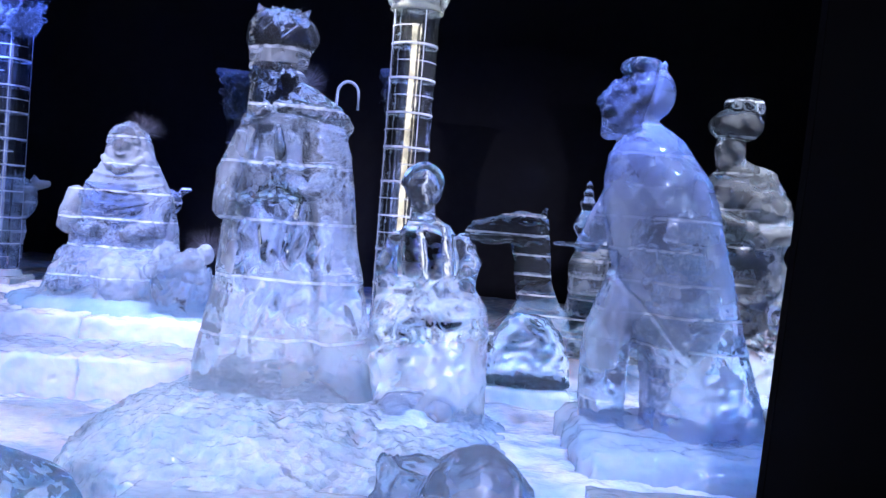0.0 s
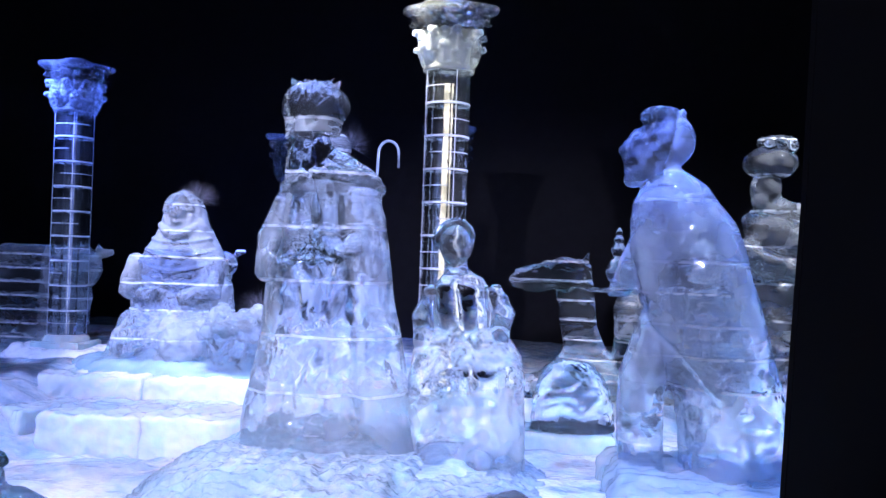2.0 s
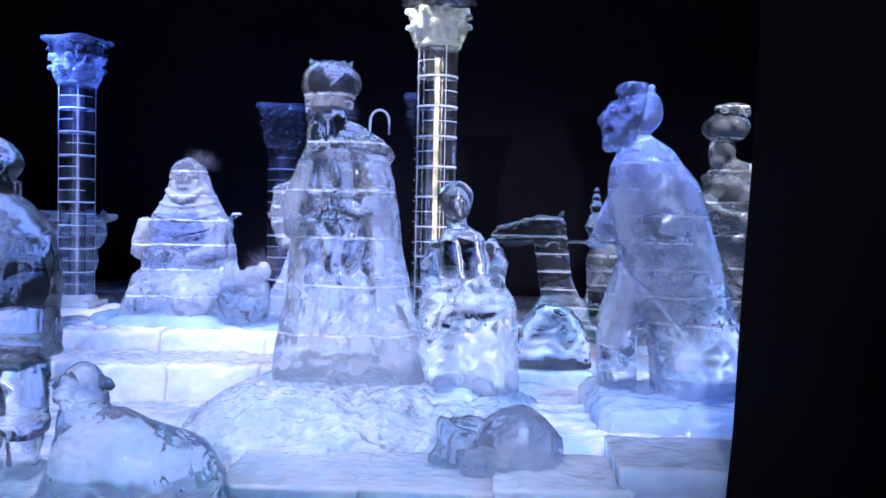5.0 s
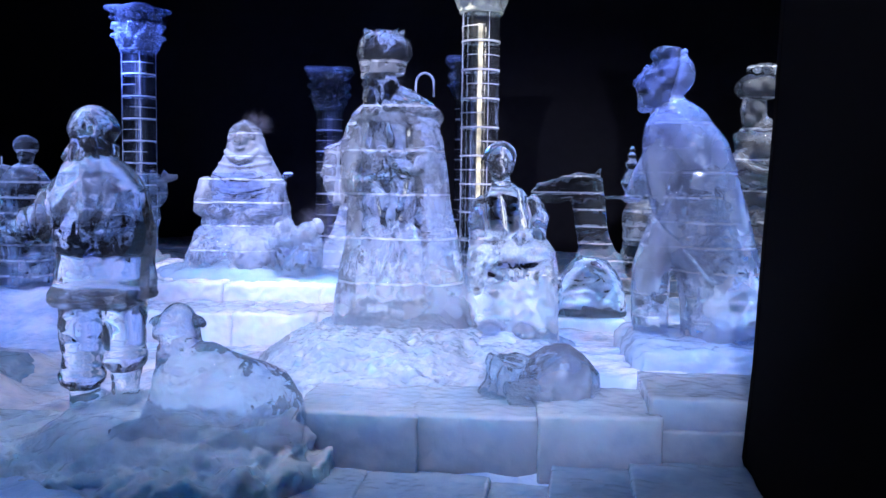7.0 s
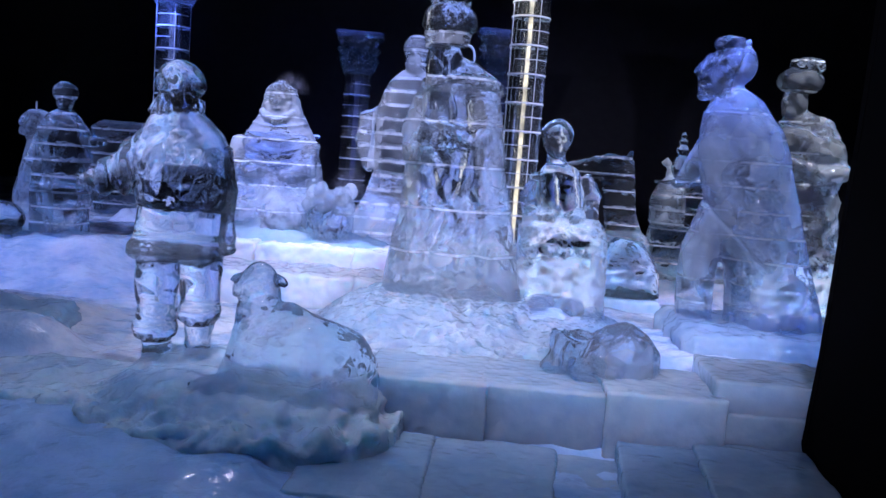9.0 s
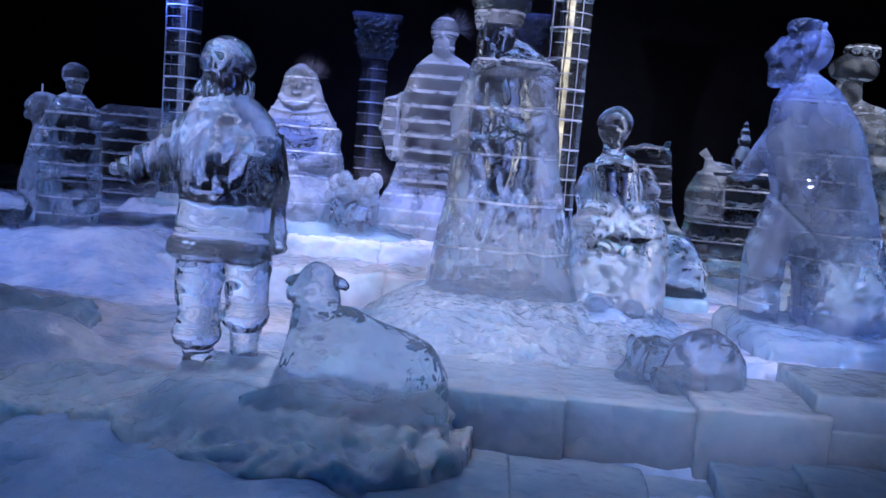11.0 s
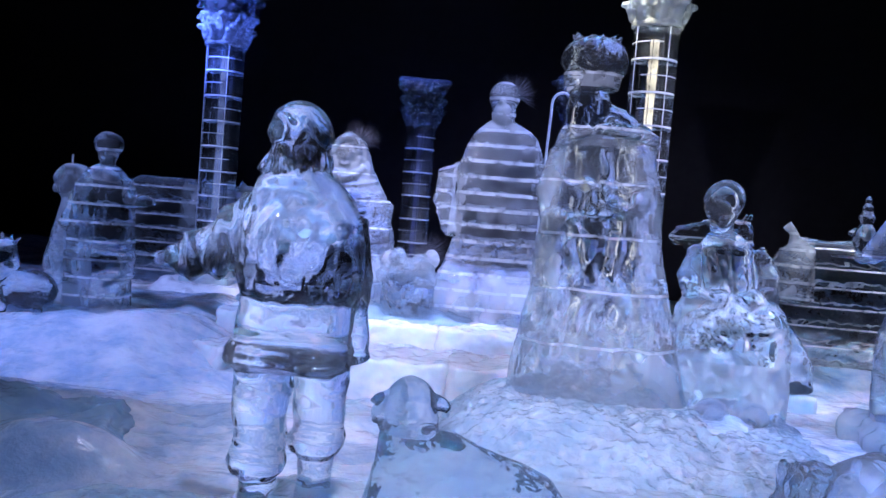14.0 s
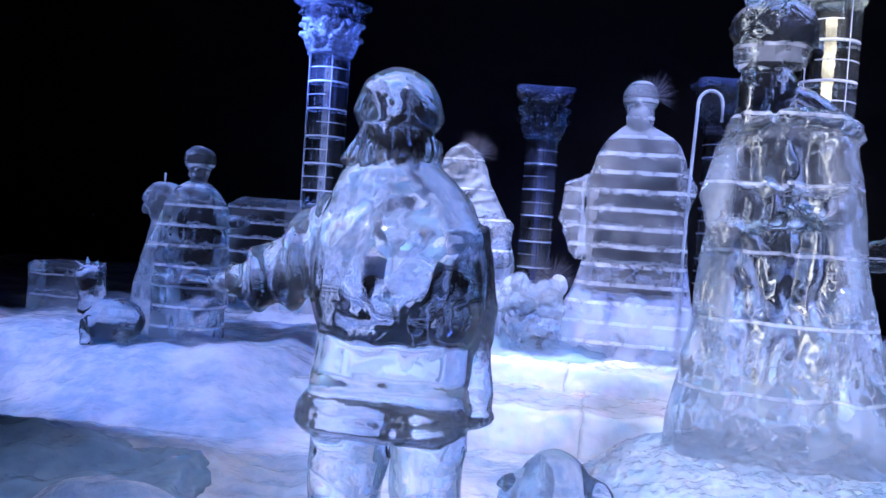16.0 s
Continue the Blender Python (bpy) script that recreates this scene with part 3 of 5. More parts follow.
bm = bmesh.new()
add_box(bm, (0, 0, 0), (1.7, 1.0, 0.34), (0, 0, 14), 0.08)
add_ellipsoid(bm, (-0.3, 0.2, 0.1), (0.8, 0.5, 0.16))
add_ellipsoid(bm, (0.5, -0.2, 0.02), (0.5, 0.4, 0.18))
tagged(carve("ice_ledge", bm, ICE_SLAB, (-4.35, 3.9, -0.02), "flat grey-blue ice ledge in the snow", "ice ledge", voxel=0.03, chip=0.04, mid=0.02), kind="structure")
bm = bmesh.new()
add_ellipsoid(bm, (0, 0, 0), (1.1, 0.6, 0.14))
add_ellipsoid(bm, (0.2, -0.2, -0.05), (1.2, 0.5, 0.12))
tagged(carve("snow_plinth", bm, ICE_SLAB, (-2.9, 7.6, 0.48), "rough snow plinth", "snow plinth", voxel=0.04, chip=0.03, fine=0.012), kind="structure")

# ---- columns ----
def column(place, shaft, neck, top, label, streak_colour, strength, cap=0.36, bars=4, carving=None, turn=8, rime=None):
    x, y, z0 = place
    root = tagged(new("ice_column"), label, "column", "columns of the temple")
    root.location = place
    r, course = shaft, 0.28
    n = int(round((neck - z0 - 0.16) / course))
    course = (neck - z0 - 0.16) / n
    bm = bmesh.new()
    add_box(bm, (0, 0, 0.05), (r * 2.7, r * 2.7, 0.1), bevel=0.015)
    bmesh.ops.create_cone(bm, segments=24, radius1=r * 1.25, radius2=r * 1.1, depth=0.06, cap_ends=True, matrix=pose(0, 0, 0.13))
    part("base", bm, ICE_MILKY, root)
    drum = bmesh.new()
    seg = 12
    outer, inner = [], []
    for z in (0.004, course - 0.004):
        for radius, rings in ((r, outer), (r * 0.38, inner)):
            rings.append([drum.verts.new((radius * math.cos(2 * math.pi * (k + 0.5) / seg), radius * math.sin(2 * math.pi * (k + 0.5) / seg), z)) for k in range(seg)])
    for k in range(seg):
        j = (k + 1) % seg
        drum.faces.new((outer[0][k], outer[0][j], outer[1][j], outer[1][k]))
        drum.faces.new((inner[0][j], inner[0][k], inner[1][k], inner[1][j]))
        drum.faces.new((outer[1][k], outer[1][j], inner[1][j], inner[1][k]))
        drum.faces.new((outer[0][j], outer[0][k], inner[0][k], inner[0][j]))
    me = mesh_from(drum, "drum", ICE_DRUM)
    ring = bmesh.new()
    for rz, hz in ((course, 0.014),):
        bmesh.ops.create_cone(ring, segments=24, radius1=r * 1.0, radius2=r * 1.0, depth=hz, cap_ends=False)
        bmesh.ops.create_cone(ring, segments=24, radius1=r * 0.82, radius2=r * 0.82, depth=hz, cap_ends=False)
    for k in range(bars):
        a = 2 * math.pi * (k + 0.3) / 4
        add_box(ring, (r * math.cos(a), r * math.sin(a), course / 2), (0.005, 0.005, course - 0.02), (0, 0, math.degrees(a)))
    joint = mesh_from(ring, "joint", rime or FROST)
    half = bmesh.new()
    bmesh.ops.create_cone(half, segments=24, radius1=r * 1.002, radius2=r * 1.002, depth=0.008, cap_ends=False)
    bmesh.ops.delete(half, geom=[v for v in half.verts if v.co.x < r * 0.35], context="VERTS")
    fine = mesh_from(half, "seam", rime or FROST)
    for k in range(n):
        d = new("drum", me)
        d.parent, d.matrix_basis = root, pose(0, 0, 0.16 + k * course, 0, 0, 30 * (k % 2))
        j = new("joint", joint)
        j.parent, j.location = root, (0, 0, 0.16 + k * course)
        s = new("seam", fine)
        s.parent, s.matrix_basis = root, pose(0, 0, 0.16 + (k + 0.5) * course, 0, 0, -90 + 53 * math.sin(k * 2.4))
    # an added glowing rod imitates the bright streak refracted in the shaft
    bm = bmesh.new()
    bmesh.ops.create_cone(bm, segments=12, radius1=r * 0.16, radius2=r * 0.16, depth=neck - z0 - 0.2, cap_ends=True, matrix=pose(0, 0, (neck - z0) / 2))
    part("core", bm, glow("light_streak_core", streak_colour, strength), root, "added glowing rod standing in for the light streak in the shaft")
    h = top - neck
    low = neck - z0
    bm = bmesh.new()
    for z, rr, hz in ((0.02, 1.14, 0.05), (0.1, 1.08, 0.05)):
        bmesh.ops.create_cone(bm, segments=24, radius1=r * rr, radius2=r * rr, depth=h * hz, cap_ends=True, matrix=pose(0, 0, low + h * z))
    add_loft(bm, [(low, 0, 0, r, r), (low + h * 0.45, 0, 0, r * 1.02, r * 1.02), (low + h * 0.62, 0, 0, r * 1.2, r * 1.2), (low + h * 0.76, 0, 0, cap * 1.0, cap * 1.0), (low + h * 0.9, 0, 0, cap * 1.05, cap * 1.05)], seg=24)
    for tier, (z, rr, up) in enumerate(((0.1, 1.08, 0.24), (0.26, 1.12, 0.3))):
        for k in range(8):
            a = 2 * math.pi * (k + 0.5 * tier) / 8
            c, s = math.cos(a), math.sin(a)
            way = [(rr * 0.95, z), (rr * 1.04, z + up * 0.6), (rr * 1.2, z + up), (rr * 1.42, z + up * 0.98), (rr * 1.45, z + up * 0.82)]
            add_limb(bm, [(c * r * q, s * r * q, low + h * v) for q, v in way], [0.042, 0.05, 0.042, 0.03, 0.018], 8)
            for side in (-0.16, 0.16):
                c2, s2 = math.cos(a + side), math.sin(a + side)
                add_limb(bm, [(c2 * r * rr, s2 * r * rr, low + h * z), (c2 * r * rr * 1.06, s2 * r * rr * 1.06, low + h * (z + up * 0.6)), (c2 * r * rr * 1.25, s2 * r * rr * 1.25, low + h * (z + up * 0.7))], [0.025, 0.028, 0.015], 6)
    for k in range(4):
        a = radians(45 + 90 * k)
        c, s = math.cos(a), math.sin(a)
        add_limb(bm, [(c * r * 1.05, s * r * 1.05, low + h * 0.55), (c * cap * 0.95, s * cap * 0.95, low + h * 0.74), (c * cap * 1.2, s * cap * 1.2, low + h * 0.82), (c * cap * 1.22, s * cap * 1.22, low + h * 0.72), (c * cap * 1.1, s * cap * 1.1, low + h * 0.7)], [0.04, 0.035, 0.032, 0.028, 0.02], 8)
        add_ellipsoid(bm, (math.cos(a + 0.785) * cap * 0.95, math.sin(a + 0.785) * cap * 0.95, low + h * 0.84), (0.05, 0.05, 0.05), seg=10)
    rings = []
    for z in (0.86, 0.9, 0.98):
        ring_ = []
        for k in range(32):
            a = 2 * math.pi * k / 32
            q = cap * (1.12 if z > 0.88 else 1.0) * (abs(math.cos(a)) ** 5 + abs(math.sin(a)) ** 5) ** (-0.2)
            q *= 1 - 0.09 * math.cos(4 * a)
            ring_.append(bm.verts.new((q * math.cos(a), q * math.sin(a), low + h * z)))
        rings.append(ring_)
    for lo, hi in zip(rings, rings[1:]):
        for k in range(32):
            bm.faces.new((lo[k], lo[(k + 1) % 32], hi[(k + 1) % 32], hi[k]))
    bm.faces.new(rings[0][::-1])
    bm.faces.new(rings[-1])
    capital = carve("capital", bm, (CAPITAL, carving or CAPITAL), (0, 0, 0), "carved leafy capital", "", voxel=0.011, chip=0.004, mid=0.003, smooth=1, zones=lambda co, no: np.where(co[:, 2] < low + h * 0.6, 1, 0))
    capital.matrix_basis = pose(0, 0, 0, 0, 0, turn)

    capital.parent = root
    return root


RIME = ice("thin_rime", 0.0, (0.3, 0.5), bump=0.2)
CAPITAL = ice("capital_ice", 0.0, (0.0, 0.07), bump=0.15, through_light=0.05, facet=16.0, hew=0.4)
CAPITAL_BLUE = ice("blue_capital_ice", 0.0, (0.1, 0.26), bump=0.15, facet=16.0, hew=0.4)
CAPITAL_PALE = ice("pale_capital_ice", 0.0, (0.15, 0.36), bump=0.15, facet=16.0, hew=0.4)
bm = bmesh.new()
add_box(bm, (0, 0, 0), (0.95, 0.8, 0.3), bevel=0.05)
rnd = random.Random(8)
for k in range(14):
    add_ellipsoid(bm, (rnd.uniform(-0.45, 0.45), rnd.uniform(-0.42, 0.2), rnd.uniform(-0.1, 0.12)), (rnd.uniform(0.08, 0.16),) * 3, seg=10)
tagged(carve("column_plinth", bm, FROST, (-4.53, 8.35, 0.36), "rough snow plinth under a column", "snow plinth", voxel=0.028, chip=0.02, fine=0.01), kind="structure")
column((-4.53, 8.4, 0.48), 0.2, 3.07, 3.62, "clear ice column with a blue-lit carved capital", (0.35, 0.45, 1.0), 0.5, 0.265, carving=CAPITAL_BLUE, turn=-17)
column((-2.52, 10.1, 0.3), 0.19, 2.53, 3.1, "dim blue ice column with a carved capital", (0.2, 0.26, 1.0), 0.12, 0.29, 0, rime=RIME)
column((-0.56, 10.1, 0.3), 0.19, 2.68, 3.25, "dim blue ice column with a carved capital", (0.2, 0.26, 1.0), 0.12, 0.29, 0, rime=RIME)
column((-0.23, 6.5, 0.0), 0.19, 3.17, 3.72, "tall clear ice column with a warm white light streak put inside", (1.0, 0.86, 0.66), 1.7, 0.275, carving=CAPITAL_PALE, turn=40)

# ---- statues ----
# first king: turban, fur collar, long open cape over a pleated robe, hands before him
B = (-0.75, 4.6, 0.46)
bm = bmesh.new()
add_loft(bm, rows_at(B, (0.36, -1.28, -0.08, 0.42, 0), (0.6, -1.24, -0.17, 0.4, 0), (0.8, -1.2, -0.24, 0.37, 0), (1.1, -1.16, -0.29, 0.33, 0.02), (1.4, -1.15, -0.35, 0.29, 0.03), (1.67, -1.11, -0.38, 0.25, 0.03), (1.85, -1.06, -0.4, 0.21, 0.03), (2.0, -1.03, -0.45, 0.17, 0.02), (2.09, -0.99, -0.54, 0.14, 0.01), (2.16, -0.96, -0.66, 0.12, 0), (2.2, -0.94, -0.74, 0.1, 0)), seg=40, boxy=2.6)
add_limb(bm, [(-0.28, 0.02, 1.5), (-0.34, -0.1, 1.25), (-0.31, -0.24, 1.06), (-0.12, -0.34, 1.12)], [0.075, 0.095, 0.1, 0.06])
add_limb(bm, [(0.16, 0, 1.45), (0.2, -0.16, 1.22), (0.06, -0.33, 1.13)], [0.08, 0.08, 0.06])
add_ellipsoid(bm, (-0.02, -0.35, 1.2), (0.1, 0.085, 0.075))
add_ellipsoid(bm, (-0.01, -0.36, 1.11), (0.13, 0.08, 0.05))
add_limb(bm, [(-0.31, 0.0, 1.545), (-0.28, -0.09, 1.56), (-0.2, -0.16, 1.6), (-0.12, -0.18, 1.64)], [0.026, 0.03, 0.034, 0.03])
add_limb(bm, [(-0.1, -0.18, 1.64), (0.02, -0.18, 1.65), (0.16, -0.14, 1.64), (0.28, -0.03, 1.6), (0.27, 0.1, 1.6), (0.0, 0.16, 1.68)], [0.03, 0.04, 0.042, 0.038, 0.04, 0.05])
add_limb(bm, [(-0.12, 0.02, 1.76), (0.05, 0.02, 1.7), (0.2, 0.02, 1.62), (0.29, 0.01, 1.52)], [0.1, 0.1, 0.085, 0.07])
add_limb(bm, [(-0.14, 0.02, 1.72), (-0.24, 0.02, 1.6), (-0.28, 0.0, 1.5)], [0.1, 0.07, 0.06])
add_limb(bm, [(-0.05, -0.2, 1.55), (-0.04, -0.24, 1.4), (-0.03, -0.3, 1.25)], [0.018, 0.022, 0.02], 8)
add_limb(bm, [(-0.14, 0.02, 1.5), (-0.14, 0.02, 1.84)], [0.15, 0.12])
add_ellipsoid(bm, (-0.14, -0.01, 1.79), (0.14, 0.15, 0.17))
add_ellipsoid(bm, (-0.2, -0.12, 1.7), (0.075, 0.075, 0.1))
add_ellipsoid(bm, (-0.22, -0.15, 1.63), (0.04, 0.04, 0.08))
add_limb(bm, [(-0.22, -0.12, 1.88), (-0.25, -0.17, 1.8), (-0.24, -0.14, 1.77)], [0.018, 0.026, 0.02], 8)
add_limb(bm, [(-0.28, -0.06, 1.87), (-0.22, -0.14, 1.885), (-0.1, -0.16, 1.88)], [0.022] * 3, 8)
bmesh.ops.create_cone(bm, segments=28, radius1=0.172, radius2=0.182, depth=0.085, cap_ends=True, matrix=pose(-0.13, 0, 1.945))
add_ellipsoid(bm, (-0.12, 0, 2.075), (0.212, 0.205, 0.155), seg=28)
rnd = random.Random(5)
for k in range(15):
    a = 2 * math.pi * k / 15 + rnd.uniform(-0.15, 0.15)
    d = rnd.uniform(0.07, 0.12)
    add_spike(bm, (-0.12 + d * math.cos(a), d * math.sin(a), 2.18), (0.8 * math.cos(a), 0.8 * math.sin(a), 1), rnd.uniform(0.05, 0.09), rnd.uniform(0.025, 0.035))


def king_robe(co):
    """1 where the robe shows between the edges of the cape."""
    x, y, z = co.T
    right = 0.12 + (1.52 - z) * 0.13 + 0.012 * np.sin(9 * z)
    return soft(x + 0.25 + 0.01 * np.sin(7 * z)) * soft(right - x) * soft(-y) * soft(1.55 - z) * soft(z - 0.2)


def king_detail(co, no):
    x, y, z = co.T
    robe = king_robe(co)
    pleats = np.sin(46 * x + 3 * np.sin(5 * z) + 2.2 * lumps(co, 6, 3)) * (0.5 + lumps(co, 4, 9))
    off = robe * (-0.045 + 0.024 * pleats + 0.026 * creases(co * (1, 1, 0.6), 9, 4)) + 0.02 * soft(-y) * ridge(z - 1.3, 0.018) * soft(0.28 - np.abs(x + 0.04))
    angle = np.arctan2(y, x + 0.12)
    rise = np.clip((z - 1.99) / 0.2, 0, 1)
    turban = soft(z - 1.99, 0.004)
    for lean in (1, -1):
        off += turban * soft(2.17 - z, 0.01) * 0.011 * ridge(np.sin(2.5 * angle + lean * rise * 3.0 + 0.6), 0.16)
    off += 0.012 * creases(co, 17, 2) * ridge(z - 1.62, 0.06)
    off += (1 - robe) * soft(1.5 - z) * 0.01 * np.sin(26 * x + 2 * z)
    return off


def king_zones(co, no):
    x, y, z = co.T
    clear = (king_robe(co) > 0.5) & (z > 0.42)
    clear |= (z > 1.995) | ((z > 1.64) & (z < 1.9))
    return np.where(clear, 1, 0)


carve("ice_statue", bm, (ICE_CAPE, ICE_ROBE), B, "tall robed ice figure in a turban holding a small box", "statue", group="figures of ice", voxel=0.011, smooth=2, chip=0.008, mid=0.003, detail=king_detail, zones=king_zones)

# second king: bowed, long cape trailing behind, robe parted before the feet
B = (1.5, 4.6, 0.38)
bm = bmesh.new()
add_loft(bm, rows_at(B, (0.1, 1.42, 2.2, 0.36, -0.05), (0.46, 1.41, 2.12, 0.36, -0.05), (0.7, 1.39, 2.06, 0.36, -0.05), (0.93, 1.34, 1.99, 0.35, -0.04), (1.13, 1.24, 1.93, 0.34, -0.03), (1.3, 1.17, 1.89, 0.33, -0.02), (1.5, 1.14, 1.83, 0.31, 0), (1.7, 1.1, 1.77, 0.29, 0), (1.88, 1.085, 1.7, 0.26, 0), (2.0, 1.1, 1.61, 0.22, 0), (2.1, 1.16, 1.53, 0.17, 0), (2.17, 1.22, 1.42, 0.12, 0), (2.2, 1.27, 1.37, 0.08, 0)), seg=44, folds=7, depth=0.02)
add_loft(bm, rows_at(B, (0.1, 1.06, 1.36, 0.2, 0.08), (0.46, 1.065, 1.34, 0.2, 0.08), (0.8, 1.05, 1.33, 0.21, 0.08), (0.97, 1.045, 1.36, 0.22, 0.08), (1.15, 1.1, 1.45, 0.24, 0.06), (1.32, 1.15, 1.5, 0.22, 0.04)), folds=5, depth=0.05)
add_limb(bm, [(-0.25, 0.05, 1.45), (-0.36, 0.22, 1.25), (-0.42, 0.42, 1.08)], [0.12, 0.1, 0.07])
add_ellipsoid(bm, (-0.42, 0.47, 1.05), (0.08, 0.07, 0.04))
add_limb(bm, [(-0.19, 0, 1.68), (-0.24, 0, 1.88)], [0.11, 0.09])
add_ellipsoid(bm, (-0.2, 0, 1.99), (0.16, 0.165, 0.165), (0, -15, 0), 24)
add_ellipsoid(bm, (-0.345, 0.02, 1.9), (0.115, 0.12, 0.19), (0, 8, 0))
add_ellipsoid(bm, (-0.4, 0.03, 1.77), (0.06, 0.07, 0.065))
add_limb(bm, [(-0.44, 0.03, 1.98), (-0.485, 0.03, 1.91), (-0.45, 0.03, 1.88)], [0.02, 0.026, 0.024], 8)
add_ellipsoid(bm, (-0.24, 0, 2.13), (0.135, 0.135, 0.06))
for k in range(9):
    a = 2 * math.pi * k / 9
    add_ellipsoid(bm, (-0.23 + 0.1 * math.cos(a), 0.1 * math.sin(a), 2.15), (0.035, 0.035, 0.03), seg=8)


def bowed_detail(co, no):
    x, y, z = co.T
    hang = soft(1.3 - z, 0.15)
    off = hang * 0.012 * np.sin(22 * x + 1.5 * z + 1.5 * lumps(co, 3, 1))
    off += 0.014 * lumps(co, 3.4, 6) * soft(1.7 - z, 0.03)
    off -= 0.02 * ridge(x + 0.2 - 0.22 * (z - 1.95), 0.012) * soft(z - 1.8)
    off -= 0.02 * ridge(x + 0.33 - 0.9 * (0.93 - z) * soft(0.93 - z), 0.014) * soft(1.0 - z) * soft(z - 0.5)
    off += 0.012 * creases(co, 9, 5) * soft(0.45 - z, 0.05)
    face = soft(-0.22 - x) * soft(z - 1.7)
    return off + face * 0.016 * creases(co, 15, 8)


def bowed_zones(co, no):
    x, y, z = co.T
    return np.where((z > 1.74) & (x < -0.2 + 0.22 * (z - 1.95)), 1, 0)


carve("ice_statue", bm, (ICE_BLUEISH, ICE_FACE), B, "bowed caped ice figure in cloudy blue ice", "statue", group="figures of ice", voxel=0.013, chip=0.006, mid=0.003, smooth=2, detail=bowed_detail, zones=bowed_zones)

bm = bmesh.new()
add_loft(bm, [(0, 0, 0, 0.2, 0.14), (0.02, 0, 0, 0.21, 0.15), (0.03, 0, 0, 0.06, 0.06), (0.06, 0, 0, 0.05, 0.05), (0.13, 0, 0, 0.085, 0.085), (0.2, 0, 0, 0.06, 0.06), (0.24, 0, 0, 0.035, 0.035), (0.28, 0, 0, 0.055, 0.055), (0.33, 0, 0, 0.03, 0.03), (0.35, 0, 0, 0.035, 0.035), (0.38, 0, 0, 0.015, 0.015), (0.4, 0, 0, 0.022, 0.022), (0.43, 0, 0, 0.006, 0.006)], seg=18)
carve("ice_censer", bm, ICE_CLEAR, (1.08, 5.13, 1.43), "clear turned ice vessel on a flat dish", "vessel", voxel=0.007, chip=0.003, fine=0.001, smooth=1)

# third king
B = (2.6, 6.8, 0.3)
bm = bmesh.new()
add_loft(bm, rows_at(B, (0.1, 2.2, 3.1, 0.38, 0), (1.0, 2.27, 2.98, 0.34, 0), (1.5, 2.3, 2.95, 0.3, 0), (1.85, 2.28, 2.93, 0.27, 0), (2.02, 2.29, 2.9, 0.22, 0), (2.12, 2.33, 2.84, 0.17, 0), (2.18, 2.4, 2.66, 0.12, 0), (2.22, 2.42, 2.58, 0.1, 0)), folds=5, depth=0.03, boxy=3.0)
add_limb(bm, [(-0.22, -0.1, 1.62), (-0.36, -0.26, 1.4), (-0.12, -0.38, 1.3)], [0.12, 0.11, 0.08])
add_limb(bm, [(0.22, -0.05, 1.65), (0.3, -0.2, 1.35), (0.05, -0.36, 1.25)], [0.11, 0.11, 0.07])
add_limb(bm, [(-0.13, 0, 1.75), (-0.14, 0, 2.0)], [0.12, 0.11])
add_ellipsoid(bm, (-0.16, -0.03, 1.99), (0.13, 0.14, 0.17))
add_ellipsoid(bm, (-0.22, -0.1, 1.87), (0.075, 0.07, 0.09))
add_limb(bm, [(-0.26, -0.12, 2.08), (-0.3, -0.15, 2.0), (-0.27, -0.12, 1.97)], [0.02, 0.026, 0.02], 8)
add_ellipsoid(bm, (-0.12, 0, 2.2), (0.216, 0.2, 0.13), seg=24)
add_ellipsoid(bm, (-0.07, 0, 2.35), (0.14, 0.14, 0.085))
for k in range(8):
    a = 2 * math.pi * k / 8
    add_ellipsoid(bm, (-0.07 + 0.12 * math.cos(a), 0.12 * math.sin(a), 2.37), (0.045, 0.045, 0.05), seg=8)


def turbaned_detail(co, no):
    x, y, z = co.T
    angle = np.arctan2(y, x + 0.12)
    off = soft(z - 2.1, 0.006) * 0.018 * np.abs(np.sin(2.5 * angle + 9 * (z - 2.1)))
    off += soft(1.85 - z, 0.03) * (0.022 * np.sin(24 * z + 5 * x + 2 * lumps(co, 3, 2)) * soft(z - 1.0, 0.1) + 0.02 * creases(co, 8, 3))
    return off


def turbaned_zones(co, no):
    return np.where((co[:, 0] > 0.06) & (co[:, 2] < 1.9), 1, 0)


carve("ice_statue", bm, (ICE_TURBAN, ICE_VEIL), B, "clear ice figure in a round turban", "statue", group="figures of ice", voxel=0.015, detail=turbaned_detail, zones=turbaned_zones)

# kneeling attendant
B = (0.1, 4.75, 0.4)
bm = bmesh.new()
add_loft(bm, rows_at(B, (1.0, -0.19, 0.37, 0.24, 0), (1.12, -0.17, 0.34, 0.21, 0), (1.3, -0.15, 0.3, 0.18, 0), (1.42, -0.12, 0.27, 0.16, 0), (1.5, -0.06, 0.2, 0.12, 0), (1.56, -0.02, 0.1, 0.08, 0)), folds=6, depth=0.02)
add_limb(bm, [(-0.16, 0, 1.0), (-0.25, -0.06, 0.84), (-0.24, -0.18, 0.72), (-0.05, -0.25, 0.7)], [0.09, 0.085, 0.08, 0.06])
add_limb(bm, [(0.14, 0, 1.02), (0.23, -0.04, 0.87), (0.22, -0.16, 0.75), (0.05, -0.25, 0.7)], [0.09, 0.09, 0.08, 0.06])
add_loft(bm, [(-0.15, 0.04, -0.06, 0.36, 0.34), (0.2, 0.03, -0.06, 0.36, 0.33), (0.5, 0.03, -0.06, 0.35, 0.31), (0.64, 0.02, -0.05, 0.33, 0.27), (0.72, 0.02, -0.03, 0.27, 0.22)], boxy=3.6)
